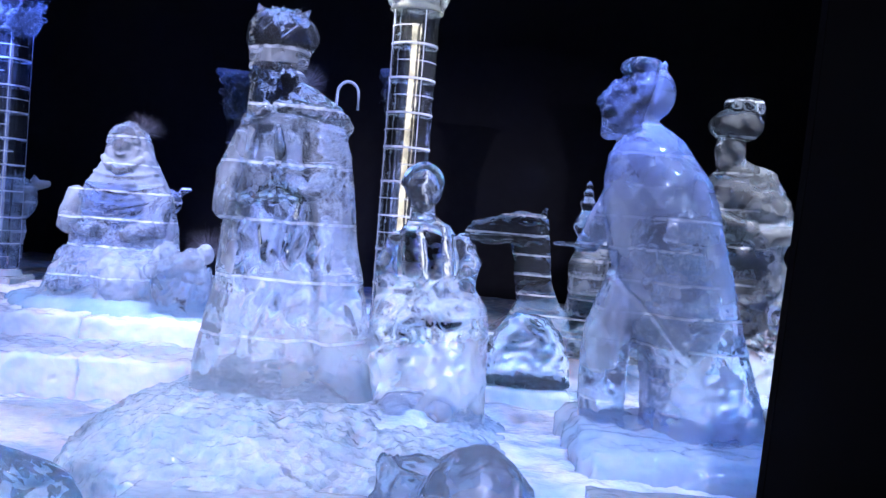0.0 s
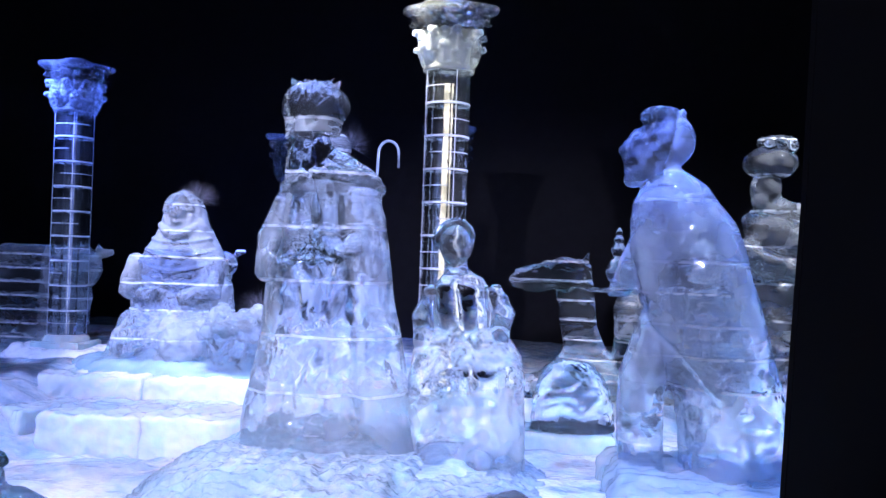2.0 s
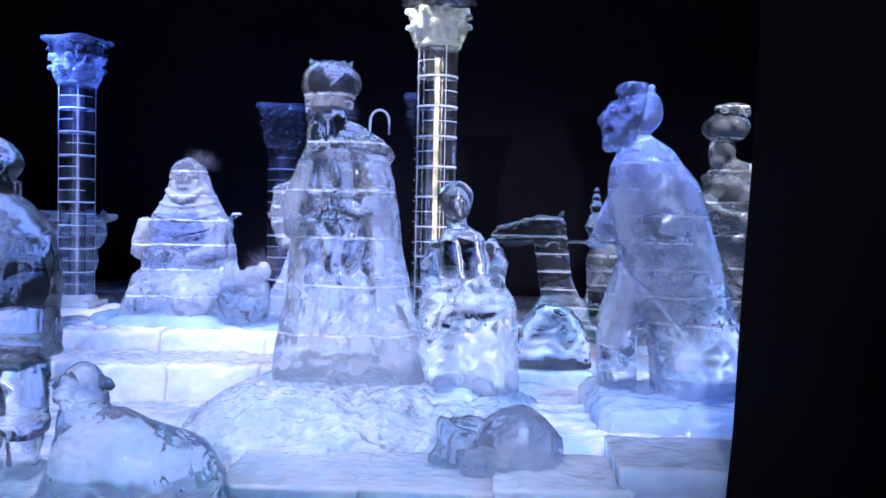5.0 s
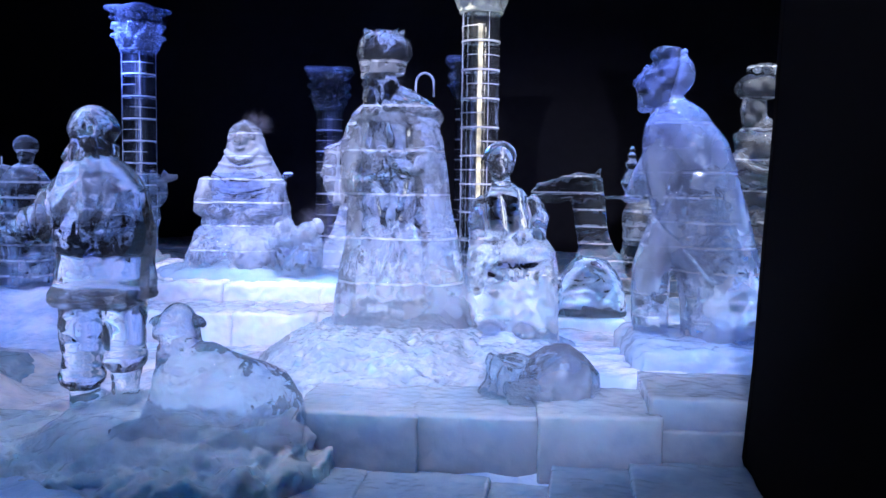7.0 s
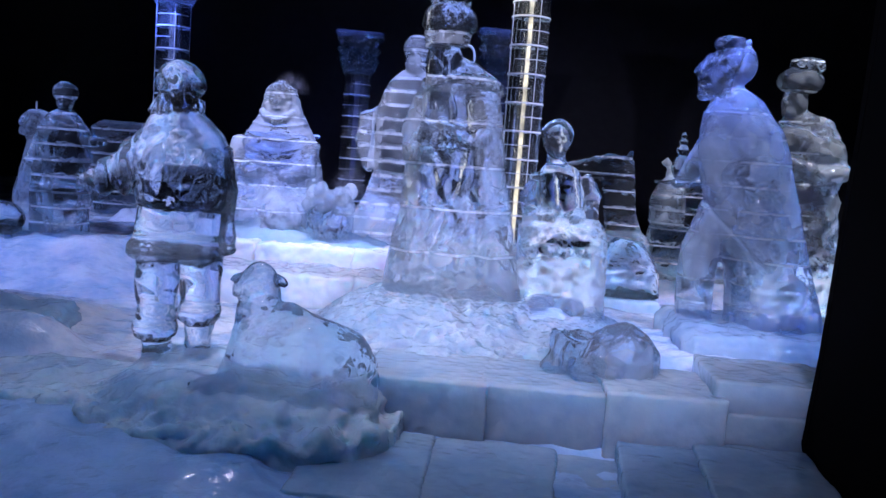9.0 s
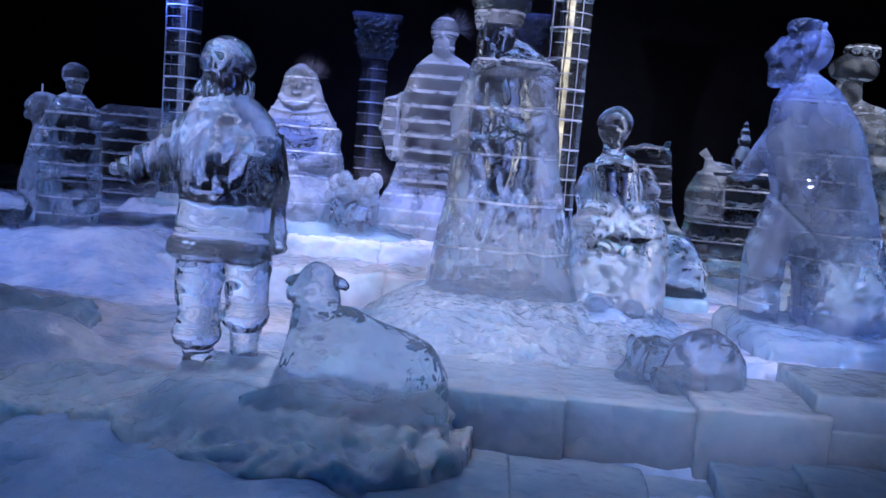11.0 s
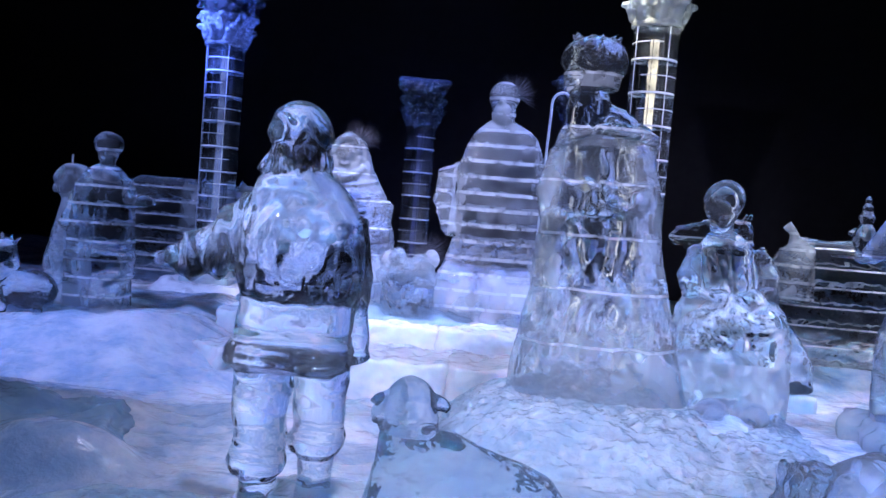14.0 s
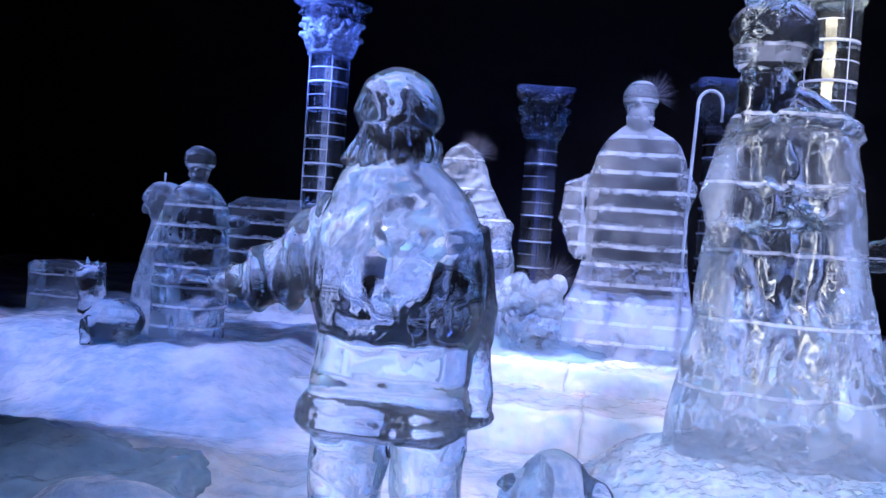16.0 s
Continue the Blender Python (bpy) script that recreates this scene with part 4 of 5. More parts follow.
for dx in (-0.12, 0.14):
    add_ellipsoid(bm, (dx, -0.4, 0.05), (0.08, 0.12, 0.07))
add_limb(bm, [(-0.07, 0, 1.05), (-0.07, -0.01, 1.25)], [0.075, 0.07])
add_ellipsoid(bm, (-0.075, -0.01, 1.32), (0.118, 0.125, 0.13), seg=24)
add_ellipsoid(bm, (-0.07, -0.07, 1.27), (0.075, 0.07, 0.1))
add_ellipsoid(bm, (-0.085, -0.14, 1.3), (0.016, 0.024, 0.03), seg=8)
add_limb(bm, [(-0.075 + 0.112 * math.cos(radians(a)), -0.07, 1.33 + 0.115 * math.sin(radians(a))) for a in range(-10, 195, 15)], [0.026] * 14, 8)


def kneeling_detail(co, no):
    x, y, z = co.T
    off = 0.014 * creases(co, 9, 1) * soft(0.66 - z, 0.02)
    off += 0.012 * np.sin(40 * x + 6 * z) * soft(z - 0.74) * soft(1.06 - z) * soft(0.2 - np.abs(x))
    off -= 0.03 * soft(0.2 - np.abs(x - 0.02)) * soft(z - 0.38) * soft(0.54 - z) * soft(-y)
    off += 0.016 * ridge(z - 1.06 + 0.25 * np.abs(x + 0.05), 0.02)
    off += 0.014 * creases(co, 13, 4) * soft(z - 1.14) * soft(1.36 - z, 0.02)
    return off


def kneeling_zones(co, no):
    x, y, z = co.T
    window = (np.abs(x - 0.02) < 0.22) & (z > 0.36) & (z < 0.56)
    return np.where((z > 0.72) | window, 1, 0)


carve("ice_statue", bm, (ICE_VEIL, ICE_KNEEL), B, "small kneeling ice figure in a round cap", "statue", group="figures of ice", voxel=0.012, chip=0.006, mid=0.003, detail=kneeling_detail, zones=kneeling_zones)

# shepherd boy: puffed jacket gathered at the waist, flared hem, breeches with cuffs
B = (-2.2, 2.72, 0.24)
bm = bmesh.new()
add_loft(bm, rows_at(B, (1.12, -2.44, -1.95, 0.19, 0), (1.16, -2.46, -1.93, 0.22, 0), (1.22, -2.47, -1.92, 0.235, 0), (1.34, -2.47, -1.93, 0.235, 0), (1.46, -2.45, -1.95, 0.215, 0), (1.55, -2.43, -1.99, 0.19, 0), (1.62, -2.4, -2.05, 0.165, 0), (1.67, -2.35, -2.1, 0.14, 0), (1.71, -2.32, -2.13, 0.11, 0)), seg=36, boxy=2.4)
add_loft(bm, rows_at(B, (0.88, -2.46, -1.965, 0.205, 0), (1.0, -2.455, -1.96, 0.195, 0), (1.1, -2.44, -1.96, 0.185, 0), (1.18, -2.42, -1.97, 0.18, 0)), seg=32, boxy=2.8)
add_loft(bm, rows_at(B, (0.82, -2.47, -1.97, 0.21, 0), (0.85, -2.495, -1.95, 0.24, 0), (0.9, -2.49, -1.95, 0.235, 0), (0.95, -2.455, -1.965, 0.2, 0)), seg=32, boxy=2.6)
for dx, cuff in ((-0.125, 0.12), (0.13, 0.24)):
    add_loft(bm, [(-0.04, dx, 0.01, 0.07, 0.09), (cuff - 0.03, dx, 0.01, 0.08, 0.095), (cuff, dx, 0, 0.115, 0.12), (cuff + 0.05, dx, 0, 0.125, 0.13), (cuff + 0.085, dx, 0, 0.108, 0.118), (cuff + 0.2, dx, 0, 0.11, 0.125), (0.64, dx, 0, 0.125, 0.15)], seg=24, boxy=2.4)
    add_ellipsoid(bm, (dx, 0.09, 0.0), (0.07, 0.15, 0.055))
add_limb(bm, [(-0.17, 0, 1.2), (-0.3, 0.05, 1.1), (-0.45, 0.11, 1.03), (-0.6, 0.16, 0.99)], [0.15, 0.135, 0.12, 0.08])
for k in range(5):
    add_limb(bm, [(-0.6, 0.12 + 0.022 * k, 0.99), (-0.68 - 0.008 * (2 - abs(k - 2)), 0.14 + 0.024 * k, 0.985), (-0.72, 0.15 + 0.022 * k, 0.965)], [0.02, 0.018, 0.012], 8)
add_limb(bm, [(0.18, 0.0, 1.22), (0.235, 0.03, 0.98), (0.26, 0.01, 0.74), (0.268, -0.01, 0.63)], [0.1, 0.08, 0.06, 0.056])
add_ellipsoid(bm, (0.268, -0.01, 0.645), (0.068, 0.07, 0.028), (0, -12, 0))
add_limb(bm, [(-0.02, 0, 1.35), (-0.02, 0, 1.5)], [0.1, 0.1])
add_ellipsoid(bm, (-0.033, 0.0, 1.585), (0.14, 0.15, 0.132), seg=28)
add_ellipsoid(bm, (-0.03, -0.03, 1.47), (0.127, 0.13, 0.1), seg=24)
add_ellipsoid(bm, (-0.08, 0.13, 1.52), (0.07, 0.05, 0.09))
for k in range(11):
    a = math.pi * (0.95 + 1.1 * k / 10)
    c, q = math.cos(a), math.sin(a)
    add_limb(bm, [(-0.03 + 0.12 * c, 0.12 * q, 1.5), (-0.035 + 0.132 * c, -0.01 + 0.132 * q, 1.45), (-0.05 + 0.15 * c, -0.015 + 0.145 * q, 1.41)], [0.02, 0.026, 0.012], 8)


def boy_detail(co, no):
    x, y, z = co.T
    hair = soft(z - 1.41, 0.006)
    sweep = 62 * (x * 0.75 + (z - 1.55) * 0.55) + 5 * (z - 1.55) ** 2 * 20
    off = hair * 0.008 * (1 - 1.6 * np.abs(np.sin(sweep * 0.5 + 1.3 * lumps(co, 5, 2)))) * soft(1.66 - z, 0.03)
    gather = ridge(z - 0.93, 0.06)
    off += gather * 0.011 * creases(co, 10, 7)
    off += 0.026 * creases(co * (1, 1, 0.35), 5.5, 5) * soft(z - 0.98, 0.02) * soft(1.26 - z, 0.03) * soft(0.24 - np.abs(x))
    arm = soft(-0.28 - x) * soft(z - 0.85)
    off += arm * 0.016 * np.sin(48 * x + 16 * y + 2 * lumps(co, 7, 4))
    legs = soft(0.58 - z, 0.01)
    off += legs * (0.008 * creases(co, 7, 3) + 0.004 * np.sin(30 * z + 9 * np.abs(x)))
    return off + 0.008 * lumps(co, 3.2, 8)


def boy_zones(co, no):
    x, y, z = co.T
    hem = (z > 0.585) & (z < 0.7) & (x < 0.24)
    yoke = (z > 1.15 + 0.3 * (x + 0.08) + 0.12 * lumps(co, 5, 6)) & (z < 1.45)
    sleeve = (x < -0.2) & (z > 1.12 + 0.05 * lumps(co, 6, 3))
    return np.where(hem | yoke | sleeve, 1, 0)


carve("ice_statue", bm, (ICE_JACKET, ICE_SHOULDER), B, "clear ice boy in jacket and boots, one arm out", "statue", group="figures of ice", voxel=0.0095, chip=0.006, fine=0.0008, mid=0.002, smooth=3, detail=boy_detail, zones=boy_zones)

# lying sheep
B = (-1.4, 2.5, 0.18)
bm = bmesh.new()
add_loft(bm, [(-0.06, -0.04, 0, 0.48, 0.28), (0.06, -0.02, 0, 0.45, 0.27), (0.17, 0.0, 0, 0.42, 0.26), (0.26, -0.01, 0, 0.39, 0.24), (0.32, -0.03, 0, 0.36, 0.21), (0.375, -0.1, 0, 0.27, 0.17), (0.43, -0.16, 0, 0.18, 0.12), (0.48, -0.21, 0, 0.11, 0.09)], seg=36, boxy=2.3)
add_limb(bm, [(-0.22, 0, 0.2), (-0.255, 0, 0.42), (-0.26, 0, 0.58)], [0.19, 0.125, 0.105])
add_ellipsoid(bm, (-0.26, 0.0, 0.59), (0.1, 0.105, 0.105), seg=24)
add_ellipsoid(bm, (-0.35, 0.03, 0.54), (0.07, 0.075, 0.085), (0, 20, 0))
add_limb(bm, [(-0.3, -0.06, 0.48), (-0.16, -0.09, 0.46)], [0.05, 0.05])
for sgn in (-1, 1):
    add_limb(bm, [(-0.26 + sgn * 0.08, -0.02, 0.62), (-0.26 + sgn * 0.13, -0.03, 0.6), (-0.26 + sgn * 0.16, -0.03, 0.58)], [0.02, 0.028, 0.012], 8)
add_limb(bm, [(-0.3, -0.2, 0.06), (-0.45, -0.22, 0.03), (-0.55, -0.2, 0.0)], [0.07, 0.06, 0.04])


def sheep_detail(co, no):
    x, y, z = co.T
    low = soft(0.17 - z, 0.04) * soft(x - 0.08, 0.08)
    return low * 0.03 * creases(co, 10, 2) + 0.012 * lumps(co, 4, 5) - 0.012 * ridge(z - 0.475, 0.014) * soft(-0.1 - x)


carve("ice_sheep", bm, ICE_GREY, B, "clear ice sheep lying with its head up", "sheep statue", voxel=0.011, chip=0.006, mid=0.003, detail=sheep_detail)

# seated mother with a hood, and the manger beside her
B = (-2.97, 7.75, 0.5)
bm = bmesh.new()
add_loft(bm, rows_at(B, (0.9, -3.46, -2.46, 0.36, 0), (1.2, -3.46, -2.47, 0.34, 0), (1.4, -3.43, -2.51, 0.3, 0), (1.58, -3.36, -2.57, 0.26, 0), (1.7, -3.28, -2.63, 0.23, 0), (1.85, -3.2, -2.71, 0.2, 0), (2.0, -3.17, -2.76, 0.19, 0), (2.12, -3.12, -2.81, 0.16, 0), (2.18, -3.05, -2.88, 0.1, 0), (2.215, -3.0, -2.94, 0.05, 0)), seg=40, boxy=2.5)
add_loft(bm, rows_at(B, (0.4, -3.76, -2.34, 0.54, -0.1), (0.6, -3.62, -2.38, 0.52, -0.1), (0.8, -3.52, -2.4, 0.48, -0.08), (0.95, -3.5, -2.42, 0.42, -0.05), (1.02, -3.4, -2.5, 0.34, -0.03)), seg=40, folds=8, depth=0.03, boxy=2.8)
add_ellipsoid(bm, (0, -0.17, 1.45), (0.085, 0.06, 0.12))
add_limb(bm, [(0.13 * math.cos(radians(a)), -0.17, 1.47 + 0.18 * math.sin(radians(a))) for a in range(-50, 235, 15)], [0.034] * 19, 8)
add_limb(bm, [(-0.19, -0.14, 1.36), (-0.1, -0.22, 1.28), (0, -0.25, 1.25), (0.1, -0.22, 1.28), (0.19, -0.14, 1.36)], [0.035, 0.045, 0.05, 0.045, 0.035], 8)
add_limb(bm, [(-0.4, -0.1, 1.0), (-0.42, -0.3, 0.72), (-0.1, -0.42, 0.66)], [0.12, 0.11, 0.075])
add_limb(bm, [(0.38, -0.1, 1.0), (0.42, -0.3, 0.72), (0.12, -0.42, 0.64)], [0.12, 0.11, 0.075])
add_ellipsoid(bm, (0, -0.24, 1.45), (0.016, 0.028, 0.04), seg=8)
for sgn in (-1, 1):
    add_limb(bm, [(sgn * 0.02, -0.225, 1.505), (sgn * 0.05, -0.225, 1.515), (sgn * 0.08, -0.2, 1.5)], [0.012, 0.014, 0.01], 8)
    add_ellipsoid(bm, (sgn * 0.042, -0.215, 1.475), (0.018, 0.014, 0.012), seg=8)
add_limb(bm, [(-0.04, -0.22, 1.39), (0, -0.23, 1.38), (0.04, -0.22, 1.39)], [0.012, 0.016, 0.012], 8)
add_ellipsoid(bm, (-0.28, -0.48, 0.2), (0.22, 0.18, 0.2))
add_ellipsoid(bm, (0.2, -0.5, 0.2), (0.24, 0.18, 0.22))


def mother_detail(co, no):
    x, y, z = co.T
    shawl = np.zeros(len(co))
    for k, drop in enumerate((1.18, 1.04, 0.9, 0.76)):
        shawl += 0.018 * ridge(z - drop - (0.5 + 0.1 * k) * x * x, 0.018)
    off = shawl * soft(-y - 0.05) * soft(0.36 - np.abs(x), 0.03)
    off += soft(0.7 - z, 0.04) * (0.03 * creases(co * (1, 1, 0.55), 7, 3) + 0.012 * creases(co, 15, 4))
    off -= 0.012 * ridge(z - 1.42, 0.014) * soft(0.1 - np.abs(x)) * soft(-y - 0.12)
    return off + 0.012 * creases(co, 6, 6) * soft(1.15 - z, 0.05)


def mother_zones(co, no):
    x, y, z = co.T
    clear = (z > 0.72 + 0.1 * lumps(co, 4, 5)) & (z < 1.12) & (np.abs(x + 0.04) < 0.27 + 0.1 * lumps(co, 5, 2))
    return np.where(clear, 1, 0)


carve("ice_statue", bm, (ice("frosty_ice", 0.26, (0.14, 0.4), joint=0.7, bump=0.16, rough=0.06, dense=0.62, facet=12.0, hew=0.4), ice("seated_clear_ice", 0.26, (0.02, 0.1), joint=0.75, bump=0.12, facet=11.0, hew=0.3)), B, "seated hooded ice figure, frosty and brightly lit", "statue", group="figures of ice", voxel=0.012, chip=0.008, mid=0.004, smooth=1, detail=mother_detail, zones=mother_zones)

manger = tagged(new("ice_manger"), "lumpy ice manger heaped with carved straw", "manger")
manger.location = (-2.22, 7.25, 0.46)
rnd = random.Random(3)
bm = bmesh.new()
add_loft(bm, [(0, 0, 0, 0.24, 0.22), (0.25, 0, 0, 0.25, 0.23), (0.46, 0, 0, 0.24, 0.22)], seg=24, boxy=3.4)
for k in range(9):
    x0, x1 = rnd.uniform(-0.22, 0.22), rnd.uniform(-0.22, 0.22)
    add_limb(bm, [(x0, -0.23, rnd.uniform(0.02, 0.12)), ((x0 + x1) / 2, -0.26, 0.2), (x1, -0.23, rnd.uniform(0.25, 0.36))], [0.022, 0.026, 0.02], 8)
trough = carve("trough", bm, ice("manger_ice", 0.0, (0.03, 0.14), bump=0.35, facet=14.0, hew=0.4), (0, 0, 0), "clear ice trough with crossed ribs", "", voxel=0.013)
trough.parent = manger
bm = bmesh.new()
for k in range(5):
    add_ellipsoid(bm, (-0.2 + 0.1 * k, rnd.uniform(-0.12, 0.0), 0.53 + 0.05 * math.sin(k * 2.1)), (0.085, 0.11, 0.1), seg=12)
for k in range(16):
    add_ellipsoid(bm, (rnd.uniform(-0.24, 0.22), -0.2 + rnd.uniform(-0.05, 0.05), rnd.uniform(0.36, 0.5)), (rnd.uniform(0.04, 0.08),) * 3, seg=10)
straw = carve("straw", bm, ice("heaped_straw_ice", 0.0, (0.15, 0.4), bump=0.5, facet=14.0, hew=0.4), (0, 0, 0.004), "frosty carved straw", "", voxel=0.013, smooth=1)
straw.parent = manger

# standing man with a crook
B = (-1.48, 7.85, 0.44)
bm = bmesh.new()
add_loft(bm, rows_at(B, (0.3, -2.18, -0.8, 0.5, -0.1), (0.5, -2.15, -0.82, 0.48, -0.1), (0.75, -2.05, -0.88, 0.44, -0.05), (1.0, -1.94, -0.93, 0.4, 0), (1.25, -1.86, -0.98, 0.36, 0), (1.6, -1.85, -1.0, 0.32, 0), (1.96, -1.86, -1.0, 0.28, 0), (2.15, -1.81, -1.05, 0.24, 0), (2.28, -1.75, -1.1, 0.2, 0), (2.34, -1.7, -1.16, 0.16, 0), (2.43, -1.6, -1.32, 0.12, 0)), boxy=5.0)
add_limb(bm, [(-0.36, 0, 1.5), (-0.49, -0.06, 1.42), (-0.5, -0.12, 1.18), (-0.43, -0.2, 0.92), (-0.38, -0.26, 0.84)], [0.08, 0.1, 0.11, 0.08, 0.05])
add_limb(bm, [(0.36, 0, 1.6), (0.44, -0.1, 1.45), (0.4, -0.28, 1.3)], [0.12, 0.11, 0.08])
add_limb(bm, [(0.02, 0, 1.85), (0.02, 0, 2.1)], [0.12, 0.11])
add_ellipsoid(bm, (0.015, -0.02, 2.24), (0.155, 0.165, 0.16), seg=24)
add_ellipsoid(bm, (0.02, -0.09, 2.07), (0.125, 0.11, 0.15))
add_limb(bm, [(0.0, -0.17, 2.24), (-0.01, -0.2, 2.18), (0.0, -0.17, 2.15)], [0.02, 0.026, 0.02], 8)


def joiner_detail(co, no):
    x, y, z = co.T
    panel = soft(0.31 - np.abs(x - 0.05)) * soft(-y - 0.1) * soft(z - 0.45) * soft(1.9 - z)
    off = panel * 0.006 * creases(co, 8, 1) - 0.012 * ridge(np.abs(x - 0.05) - 0.33, 0.012) * soft(-y - 0.1) * soft(z - 0.4) * soft(1.9 - z)
    off += soft(0.5 - z, 0.05) * 0.012 * np.sin(20 * x)
    arm = soft(-0.37 - x) * soft(z - 0.75)
    return off + arm * 0.02 * creases(co, 8, 4)


def joiner_zones(co, no):
    x, y, z = co.T
    side = ((x > 0.36) | (x < -0.29 - 0.25 * np.clip(0.8 - z, 0, 1))) & (x > -0.42)
    return np.where((z > 1.88) | (z < 0.5 + 0.08 * lumps(co, 4, 2)) | side, 1, 0)


carve("ice_statue", bm, (ICE_FINE, ICE_VEIL_FINE), B, "standing robed ice figure built in thin clear courses", "statue", group="figures of ice", voxel=0.014, chip=0.004, mid=0.002, fine=0.001, detail=joiner_detail, zones=joiner_zones)

def rod(name, points, radius, material, label, category):
    bm = bmesh.new()
    add_limb(bm, points, [radius] * len(points), 10)
    ob = new(name, mesh_from(bm, name, material))
    ob.data.polygons.foreach_set("use_smooth", [True] * len(ob.data.polygons))
    return tagged(ob, label, category)


hook = [(-1.05, 7.55, 0.45), (-1.02, 7.6, 2.0), (-1.0, 7.62, 2.55)]
hook += [(-0.9 - 0.1 * math.cos(radians(a)), 7.63, 2.62 + 0.12 * math.sin(radians(a))) for a in range(0, 181, 20)] + [(-0.8, 7.63, 2.48)]
rod("crook", hook, 0.014, ROD, "thin translucent shepherd's crook with a bent top", "staff")


def halo(c, r, seed):
    """A puff of fine wires behind a head."""
    bm = bmesh.new()
    rnd = random.Random(seed)
    for k in range(320):
        a, b = rnd.uniform(-0.5, math.pi + 0.5), rnd.uniform(-0.7, 0.7)
        add_spike(bm, (0, 0, 0), (math.cos(a) * math.cos(b), math.sin(b), math.sin(a) * math.cos(b)), r * rnd.uniform(0.5, 1.0), 0.0015, 4)
    ob = new("halo", mesh_from(bm, "halo", WIRE))
    ob.location = c
    tagged(ob, "dark spray of fine wires behind a head", "halo", "wire halos")


halo((-2.9, 7.88, 2.14), 0.24, 1)
halo((-1.36, 7.98, 2.72), 0.26, 2)
halo((-2.1, 7.6, 1.05), 0.28, 3)

# shepherd pair, lamb and block at the back left
B = (-4.85, 6.42, 0.38)
bm = bmesh.new()
add_loft(bm, rows_at(B, (0.38, -5.12, -4.6, 0.22, 0), (0.8, -5.12, -4.59, 0.22, 0), (1.2, -5.1, -4.6, 0.2, 0), (1.5, -5.07, -4.63, 0.17, 0), (1.62, -5.0, -4.7, 0.12, 0), (1.67, -4.92, -4.76, 0.07, 0)), folds=6, depth=0.01, boxy=4.0)
add_limb(bm, [(0.02, 0, 1.25), (0.02, 0, 1.4)], [0.06, 0.06])
add_ellipsoid(bm, (0.02, 0, 1.47), (0.125, 0.13, 0.11), seg=24)
add_ellipsoid(bm, (0.03, -0.03, 1.38), (0.085, 0.09, 0.1))
add_ellipsoid(bm, (0.05, -0.12, 1.4), (0.018, 0.026, 0.03), seg=8)
add_limb(bm, [(-0.03, -0.1, 1.345), (0.04, -0.12, 1.33), (0.1, -0.09, 1.35)], [0.014, 0.018, 0.014], 8)
add_limb(bm, [(0.18, 0, 1.12), (0.3, -0.1, 0.99), (0.42, -0.12, 1.01), (0.52, -0.13, 1.0)], [0.08, 0.065, 0.05, 0.025])
add_limb(bm, [(-0.2, 0, 1.05), (-0.28, -0.1, 0.75), (-0.1, -0.2, 0.7)], [0.08, 0.07, 0.05])
add_loft(bm, [(0.48, 0.0, -0.01, 0.27, 0.23), (0.52, 0.0, -0.01, 0.275, 0.235), (0.56, 0.0, -0.01, 0.25, 0.215)], boxy=3.4)


def coat_detail(co, no):
    x, y, z = co.T
    off = -0.018 * ridge(x - 0.02, 0.012) * soft(-y) * soft(1.2 - z)
    off += 0.014 * creases(co * (1, 1, 0.5), 8, 2) * soft(1.2 - z, 0.03)
    return off


carve("ice_statue", bm, ICE_COAT, B, "clear ice figure in a long coat pointing with one arm", "statue", group="figures of ice", voxel=0.013, detail=coat_detail)
B = (-5.22, 6.62, 0.38)
bm = bmesh.new()
add_loft(bm, rows_at(B, (0.38, -5.5, -5.0, 0.24, 0), (0.8, -5.44, -5.0, 0.23, 0), (1.15, -5.36, -5.02, 0.19, 0), (1.34, -5.32, -5.08, 0.13, 0), (1.4, -5.28, -5.14, 0.08, 0)), folds=6, depth=0.04)
add_ellipsoid(bm, (0.02, 0, 1.1), (0.17, 0.16, 0.19))
add_limb(bm, [(0.02 + 0.14 * math.cos(radians(a)), -0.12, 1.1 + 0.16 * math.sin(radians(a))) for a in range(-30, 215, 20)], [0.03] * 13, 8)
carve("ice_statue", bm, ICE_VEIL, B, "smaller hooded ice figure in a cape", "statue", group="figures of ice", voxel=0.016)
rod("staff", [(-5.42, 6.9, 0.36), (-5.4, 6.9, 1.75)], 0.009, ROD, "thin pale staff standing in the snow", "staff")
B = (-5.42, 6.15, 0.36)
bm = bmesh.new()
add_ellipsoid(bm, (0.08, 0, 0.2), (0.26, 0.16, 0.17))
add_limb(bm, [(-0.1, 0, 0.25), (-0.12, -0.02, 0.5)], [0.12, 0.09])
add_ellipsoid(bm, (-0.12, -0.05, 0.52), (0.1, 0.13, 0.1))
for dx, dy in ((-0.1, 0.08), (-0.1, -0.08), (0.22, 0.08), (0.22, -0.08)):
    add_limb(bm, [(dx, dy, 0.18), (dx, dy, 0.0)], [0.05, 0.045], 10)
for sgn in (-1, 1):
    add_spike(bm, (-0.12 + sgn * 0.07, -0.04, 0.58), (sgn * 0.9, 0, 0.8), 0.11, 0.03)
    add_spike(bm, (-0.12 + sgn * 0.03, -0.02, 0.6), (sgn * 0.3, 0.1, 1), 0.08, 0.025)
carve("ice_lamb", bm, ICE_CLEAR, B, "small clear ice lamb standing on the snow", "lamb statue", voxel=0.012)
B = (-5.15, 6.5, 0.36)
bm = bmesh.new()
add_box(bm, (0, 0, 0.25), (0.55, 0.5, 0.52), bevel=0.03)
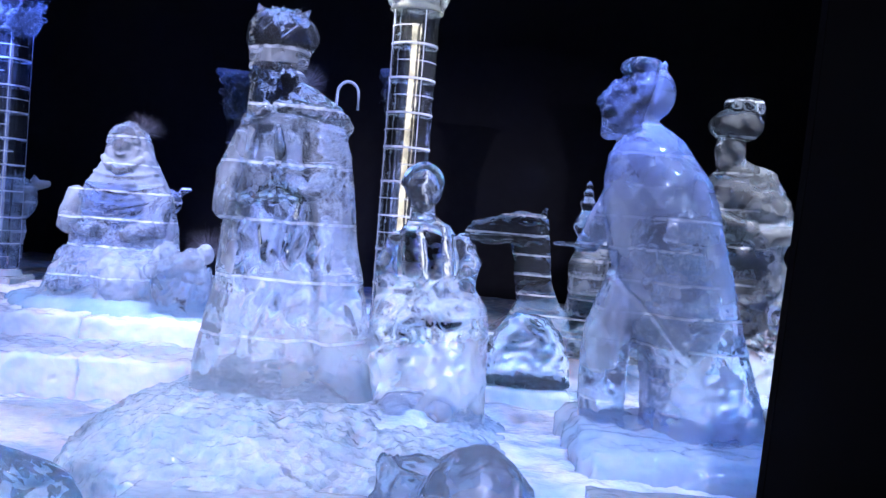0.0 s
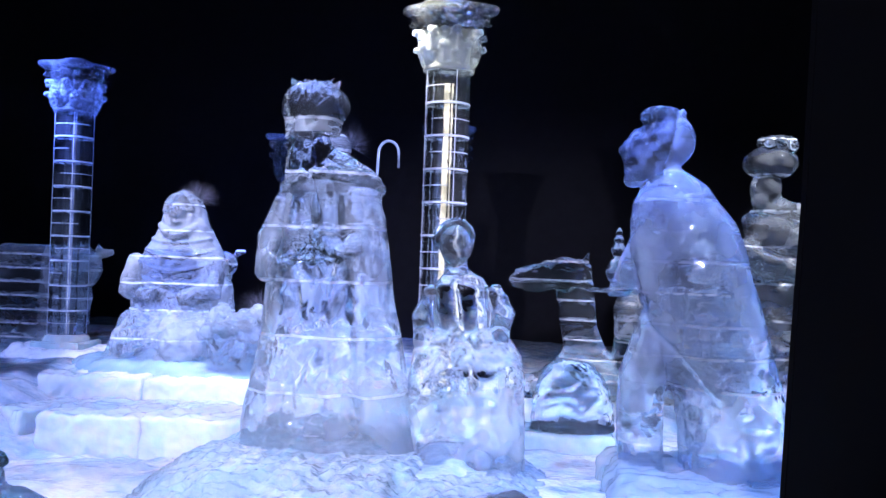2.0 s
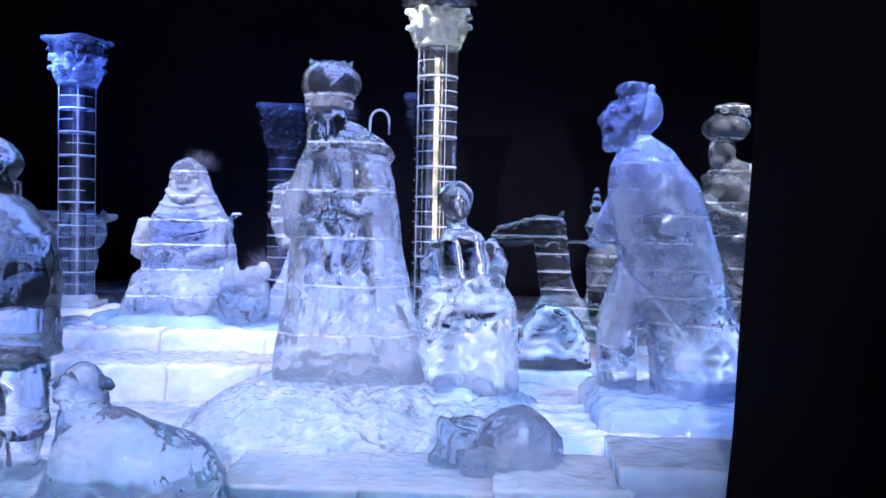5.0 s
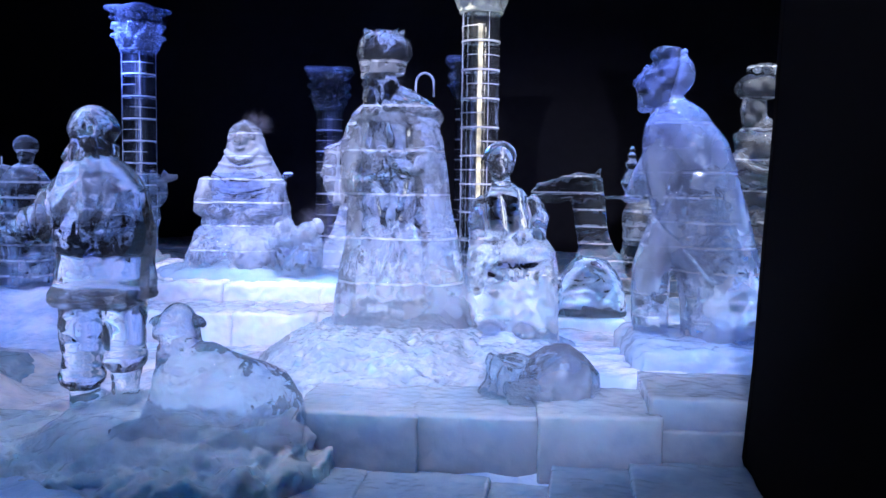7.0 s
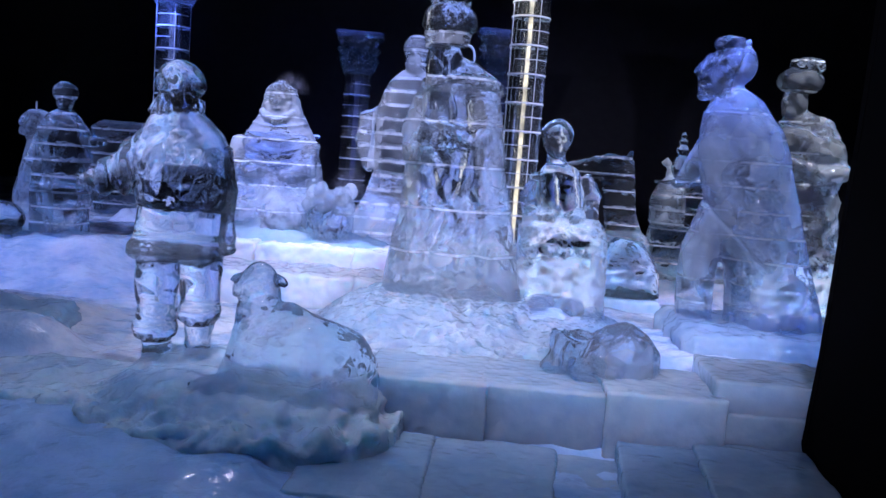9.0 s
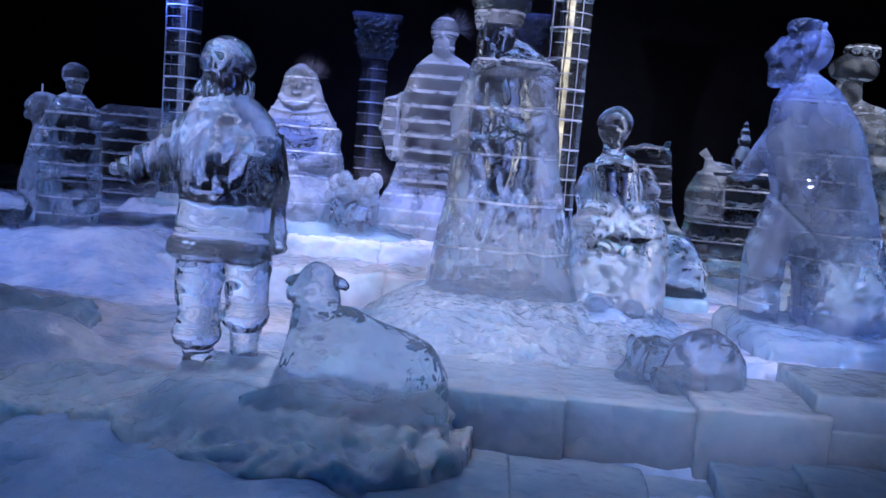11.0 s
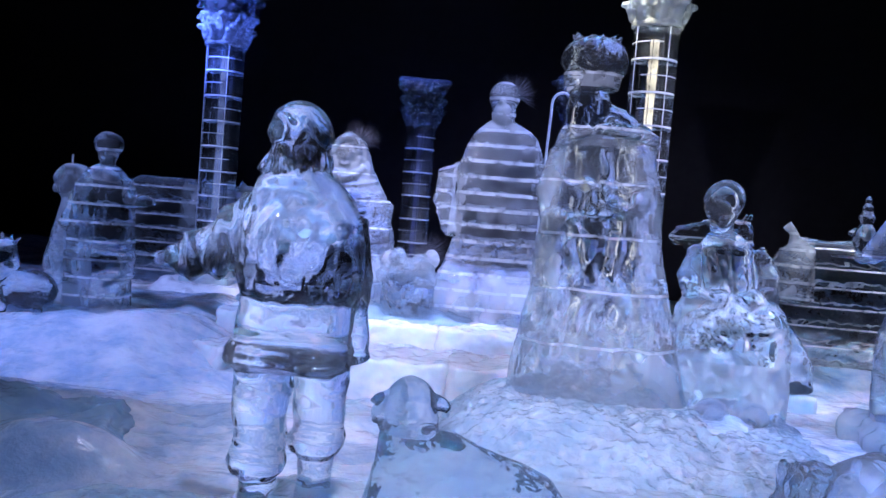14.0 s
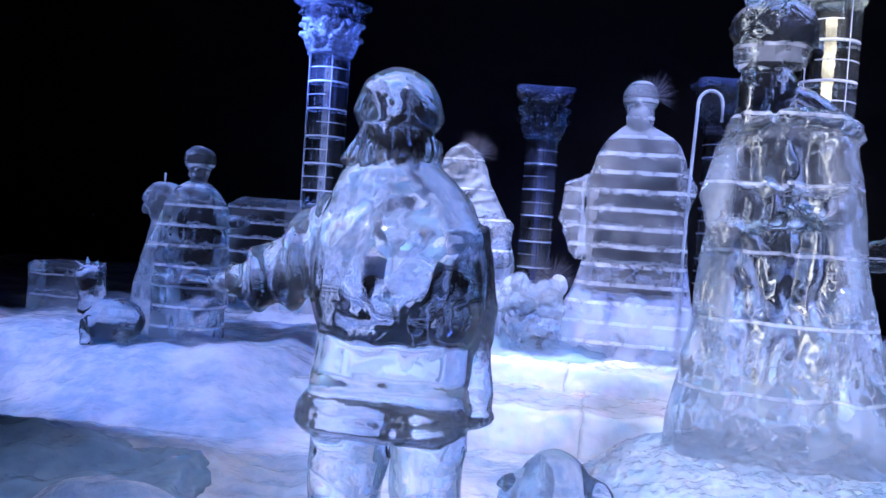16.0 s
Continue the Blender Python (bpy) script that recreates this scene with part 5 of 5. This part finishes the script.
carve("ice_bale", bm, ice("ice_in_slabs", 0.2, (0.05, 0.25), facet=9.0, hew=0.15), (-6.7, 7.5, 0.36), "clear ice block built of stacked slabs", "ice block", voxel=0.02)

# ox behind the column, and a donkey behind the mother
B = (-5.15, 8.95, 0.4)
bm = bmesh.new()
add_loft(bm, [(0.0, 0, 0, 0.5, 0.26), (0.4, -0.02, 0, 0.54, 0.26), (0.9, -0.04, 0, 0.56, 0.24), (1.14, -0.06, 0, 0.54, 0.18), (1.22, -0.06, 0, 0.4, 0.1)], boxy=5.0)
add_ellipsoid(bm, (0.66, -0.3, 0.98), (0.2, 0.18, 0.24))
add_ellipsoid(bm, (0.68, -0.4, 0.72), (0.12, 0.14, 0.3), (12, 0, 0))
for sgn, x in ((-1, 0.55), (1, 0.8)):
    add_limb(bm, [(x, -0.3, 1.12), (x + sgn * 0.04, -0.32, 1.2), (x + sgn * 0.02, -0.32, 1.28)], [0.04, 0.035, 0.012], 8)
    add_limb(bm, [(x, -0.3, 1.1), (x + sgn * 0.1, -0.3, 1.14), (x + sgn * 0.2, -0.3, 1.16)], [0.04, 0.05, 0.03], 8)
carve("ice_ox", bm, (ICE_COAT, ICE_VEIL_FINE), B, "pale ice ox in stacked courses behind a column", "ox statue", voxel=0.016, zones=lambda co, no: np.where(co[:, 0] > 0.12, 1, 0))
B = (-3.55, 9.3, 0.36)
bm = bmesh.new()
add_loft(bm, [(0.0, 0, 0, 0.5, 0.24), (0.5, 0, 0, 0.52, 0.24), (0.95, 0, 0, 0.48, 0.2), (1.1, 0, 0, 0.36, 0.12)], boxy=4.0)
add_limb(bm, [(0.3, 0, 0.8), (0.45, -0.05, 1.1)], [0.2, 0.15])
add_ellipsoid(bm, (0.5, -0.12, 1.1), (0.15, 0.2, 0.15))
for sgn in (-1, 1):
    add_limb(bm, [(0.5 + sgn * 0.08, -0.02, 1.18), (0.5 + sgn * 0.13, -0.02, 1.25), (0.52 + sgn * 0.2, -0.02, 1.26)], [0.035, 0.045, 0.02], 8)
carve("ice_donkey", bm, ICE_COAT, B, "clear ice donkey half hidden behind the seated figure", "donkey statue", voxel=0.016)

# lying camel with a saddle, cut from upright slabs
B = (1.5, 8.0, 0.3)
bm = bmesh.new()
add_loft(bm, [(0.0, 0.5, 0, 0.68, 0.3), (0.45, 0.52, 0, 0.68, 0.3), (0.8, 0.5, 0, 0.6, 0.27), (1.05, 0.44, 0, 0.46, 0.2), (1.2, 0.42, 0, 0.34, 0.12)], boxy=4.5)
add_loft(bm, [(0.0, -0.45, 0, 0.5, 0.24), (0.2, -0.45, 0, 0.46, 0.23), (0.36, -0.4, 0, 0.3, 0.2), (0.5, -0.44, 0, 0.2, 0.16), (0.7, -0.5, 0, 0.18, 0.14), (1.0, -0.54, 0, 0.18, 0.14), (1.12, -0.56, 0, 0.19, 0.13), (1.3, -0.55, 0, 0.15, 0.1)], boxy=4.5)
add_limb(bm, [(-0.48, 0, 1.2), (-0.7, 0, 1.22), (-0.92, 0, 1.18), (-1.12, 0, 1.15)], [0.15, 0.15, 0.115, 0.09])
add_ellipsoid(bm, (-1.1, 0, 1.13), (0.09, 0.085, 0.075))
add_limb(bm, [(-0.6, 0, 1.14), (-0.9, 0, 1.08), (-1.05, 0, 1.06)], [0.07, 0.055, 0.045], 10)
for sgn in (-1, 1):
    add_spike(bm, (-0.45, sgn * 0.07, 1.32), (0.25, sgn * 0.2, 1), 0.12, 0.03)
    add_ellipsoid(bm, (-0.7, sgn * 0.1, 1.3), (0.06, 0.04, 0.03))
    add_limb(bm, [(-0.3, sgn * 0.3, 0.1), (-0.85, sgn * 0.3, 0.1), (-1.15, sgn * 0.3, 0.06)], [0.11, 0.1, 0.07])
for x in (0.03, 0.66):
    add_limb(bm, [(x, 0, 1.05), (x, 0, 1.26), (x - 0.06, 0, 1.34), (x - 0.1, 0, 1.3)], [0.07, 0.05, 0.045, 0.03], 10)
add_limb(bm, [(0.05, 0, 1.2), (0.36, 0, 1.17), (0.66, 0, 1.2)], [0.05, 0.04, 0.05], 8)
add_loft(bm, [(0.62, 0.02, 0, 0.16, 0.34), (0.9, 0.02, 0, 0.17, 0.32), (1.1, 0.08, 0, 0.14, 0.24), (1.16, 0.1, 0, 0.1, 0.16)], boxy=3.5)


def camel_detail(co, no):
    x, y, z = co.T
    head = soft(-0.36 - x) * soft(z - 0.9)
    off = head * (0.02 * creases(co * (0.7, 1, 1), 9, 2) - 0.014 * ridge(z - 1.1 - 0.06 * (x + 1.1), 0.012) * soft(-0.66 - x))
    off -= 0.012 * ridge(np.mod(x + 0.1, 0.34) - 0.17, 0.008) * soft(x) * soft(0.95 - z)
    return off + 0.012 * creases(co, 7, 5) * soft(0.4 - z, 0.05)


def camel_zones(co, no):
    x, y, z = co.T
    return np.where((np.abs(x - 0.02) < 0.17) & (z > 0.6), 1, 0)


carve("ice_camel", bm, (ice("camel_ice", 0.19, (0.0, 0.03), joint=0.6, bump=0.06, wobble=0.012, facet=9.0, hew=0.05), ICE_VEIL_FINE), B, "clear ice camel lying down with a carved saddle", "camel statue", voxel=0.013, chip=0.006, mid=0.005, detail=camel_detail, zones=camel_zones)

# boulder on a bright block, and the carved chunk on the front course
bm = bmesh.new()
add_box(bm, (0, 0, 0.16), (0.74, 0.5, 0.36), bevel=0.02)
carve("ice_block", bm, ICE_BLOCK, (0.82, 6.2, -0.03), "bright white sawn ice block", "ice block", voxel=0.02, chip=0.006)
bm = bmesh.new()
add_ellipsoid(bm, (0, 0, 0.05), (0.36, 0.28, 0.52), seg=24)
for co, no in (((0, 0, 0), (0, 0, -1)), ((0.25, -0.1, 0.3), (0.8, -0.3, 0.6)), ((-0.24, -0.1, 0.3), (-0.75, -0.35, 0.55)), ((0, -0.2, 0.25), (0.1, -1, 0.35)), ((0.05, 0, 0.52), (0.15, 0, 1)), ((-0.3, 0, 0.15), (-1, 0.1, 0.1)), ((0.31, 0, 0.15), (1, 0.1, 0.1))):
    bmesh.ops.bisect_plane(bm, geom=bm.verts[:] + bm.edges[:] + bm.faces[:], plane_co=co, plane_no=no, clear_outer=True)
    bmesh.ops.holes_fill(bm, edges=[e for e in bm.edges if e.is_boundary])
carve("ice_boulder", bm, ICE_GREY, (0.86, 6.2, 0.32), "faceted clear ice boulder on a bright block", "ice boulder", voxel=0.012, chip=0.004, mid=0.008, smooth=0)
bm = bmesh.new()
add_ellipsoid(bm, (0.1, 0, 0), (0.28, 0.22, 0.3), seg=24)
rnd = random.Random(17)
for k in range(16):
    a, z = rnd.uniform(0, 6.28), rnd.uniform(-0.1, 0.9)
    w = math.sqrt(1 - z * z)
    way = Vector((w * math.cos(a) / 0.28, w * math.sin(a) / 0.22, z / 0.3)).normalized()
    at = Vector((0.1 + 0.28 * w * math.cos(a), 0.22 * w * math.sin(a), 0.3 * z)) - way * rnd.uniform(0.01, 0.035)
    bmesh.ops.bisect_plane(bm, geom=bm.verts[:] + bm.edges[:] + bm.faces[:], plane_co=at, plane_no=way, clear_outer=True)
    bmesh.ops.holes_fill(bm, edges=[e for e in bm.edges if e.is_boundary])
add_box(bm, (-0.19, 0.02, 0.06), (0.28, 0.2, 0.32), (8, 14, 20), 0.04)
add_box(bm, (-0.05, -0.16, -0.02), (0.3, 0.12, 0.24), (16, 5, -10), 0.03)


def chunk_detail(co, no):
    x, y, z = co.T
    return 0.015 * creases(co, 5, 3) + 0.014 * np.sin(30 * (x + 0.8 * z)) * soft(-0.02 - x, 0.03)


carve("ice_chunk", bm, ICE_CHUNK, (0.33, 3.1, 0.3), "clear faceted ice chunk lying on the block course", "ice chunk", voxel=0.012, chip=0.006, mid=0.006, smooth=1, detail=chunk_detail)
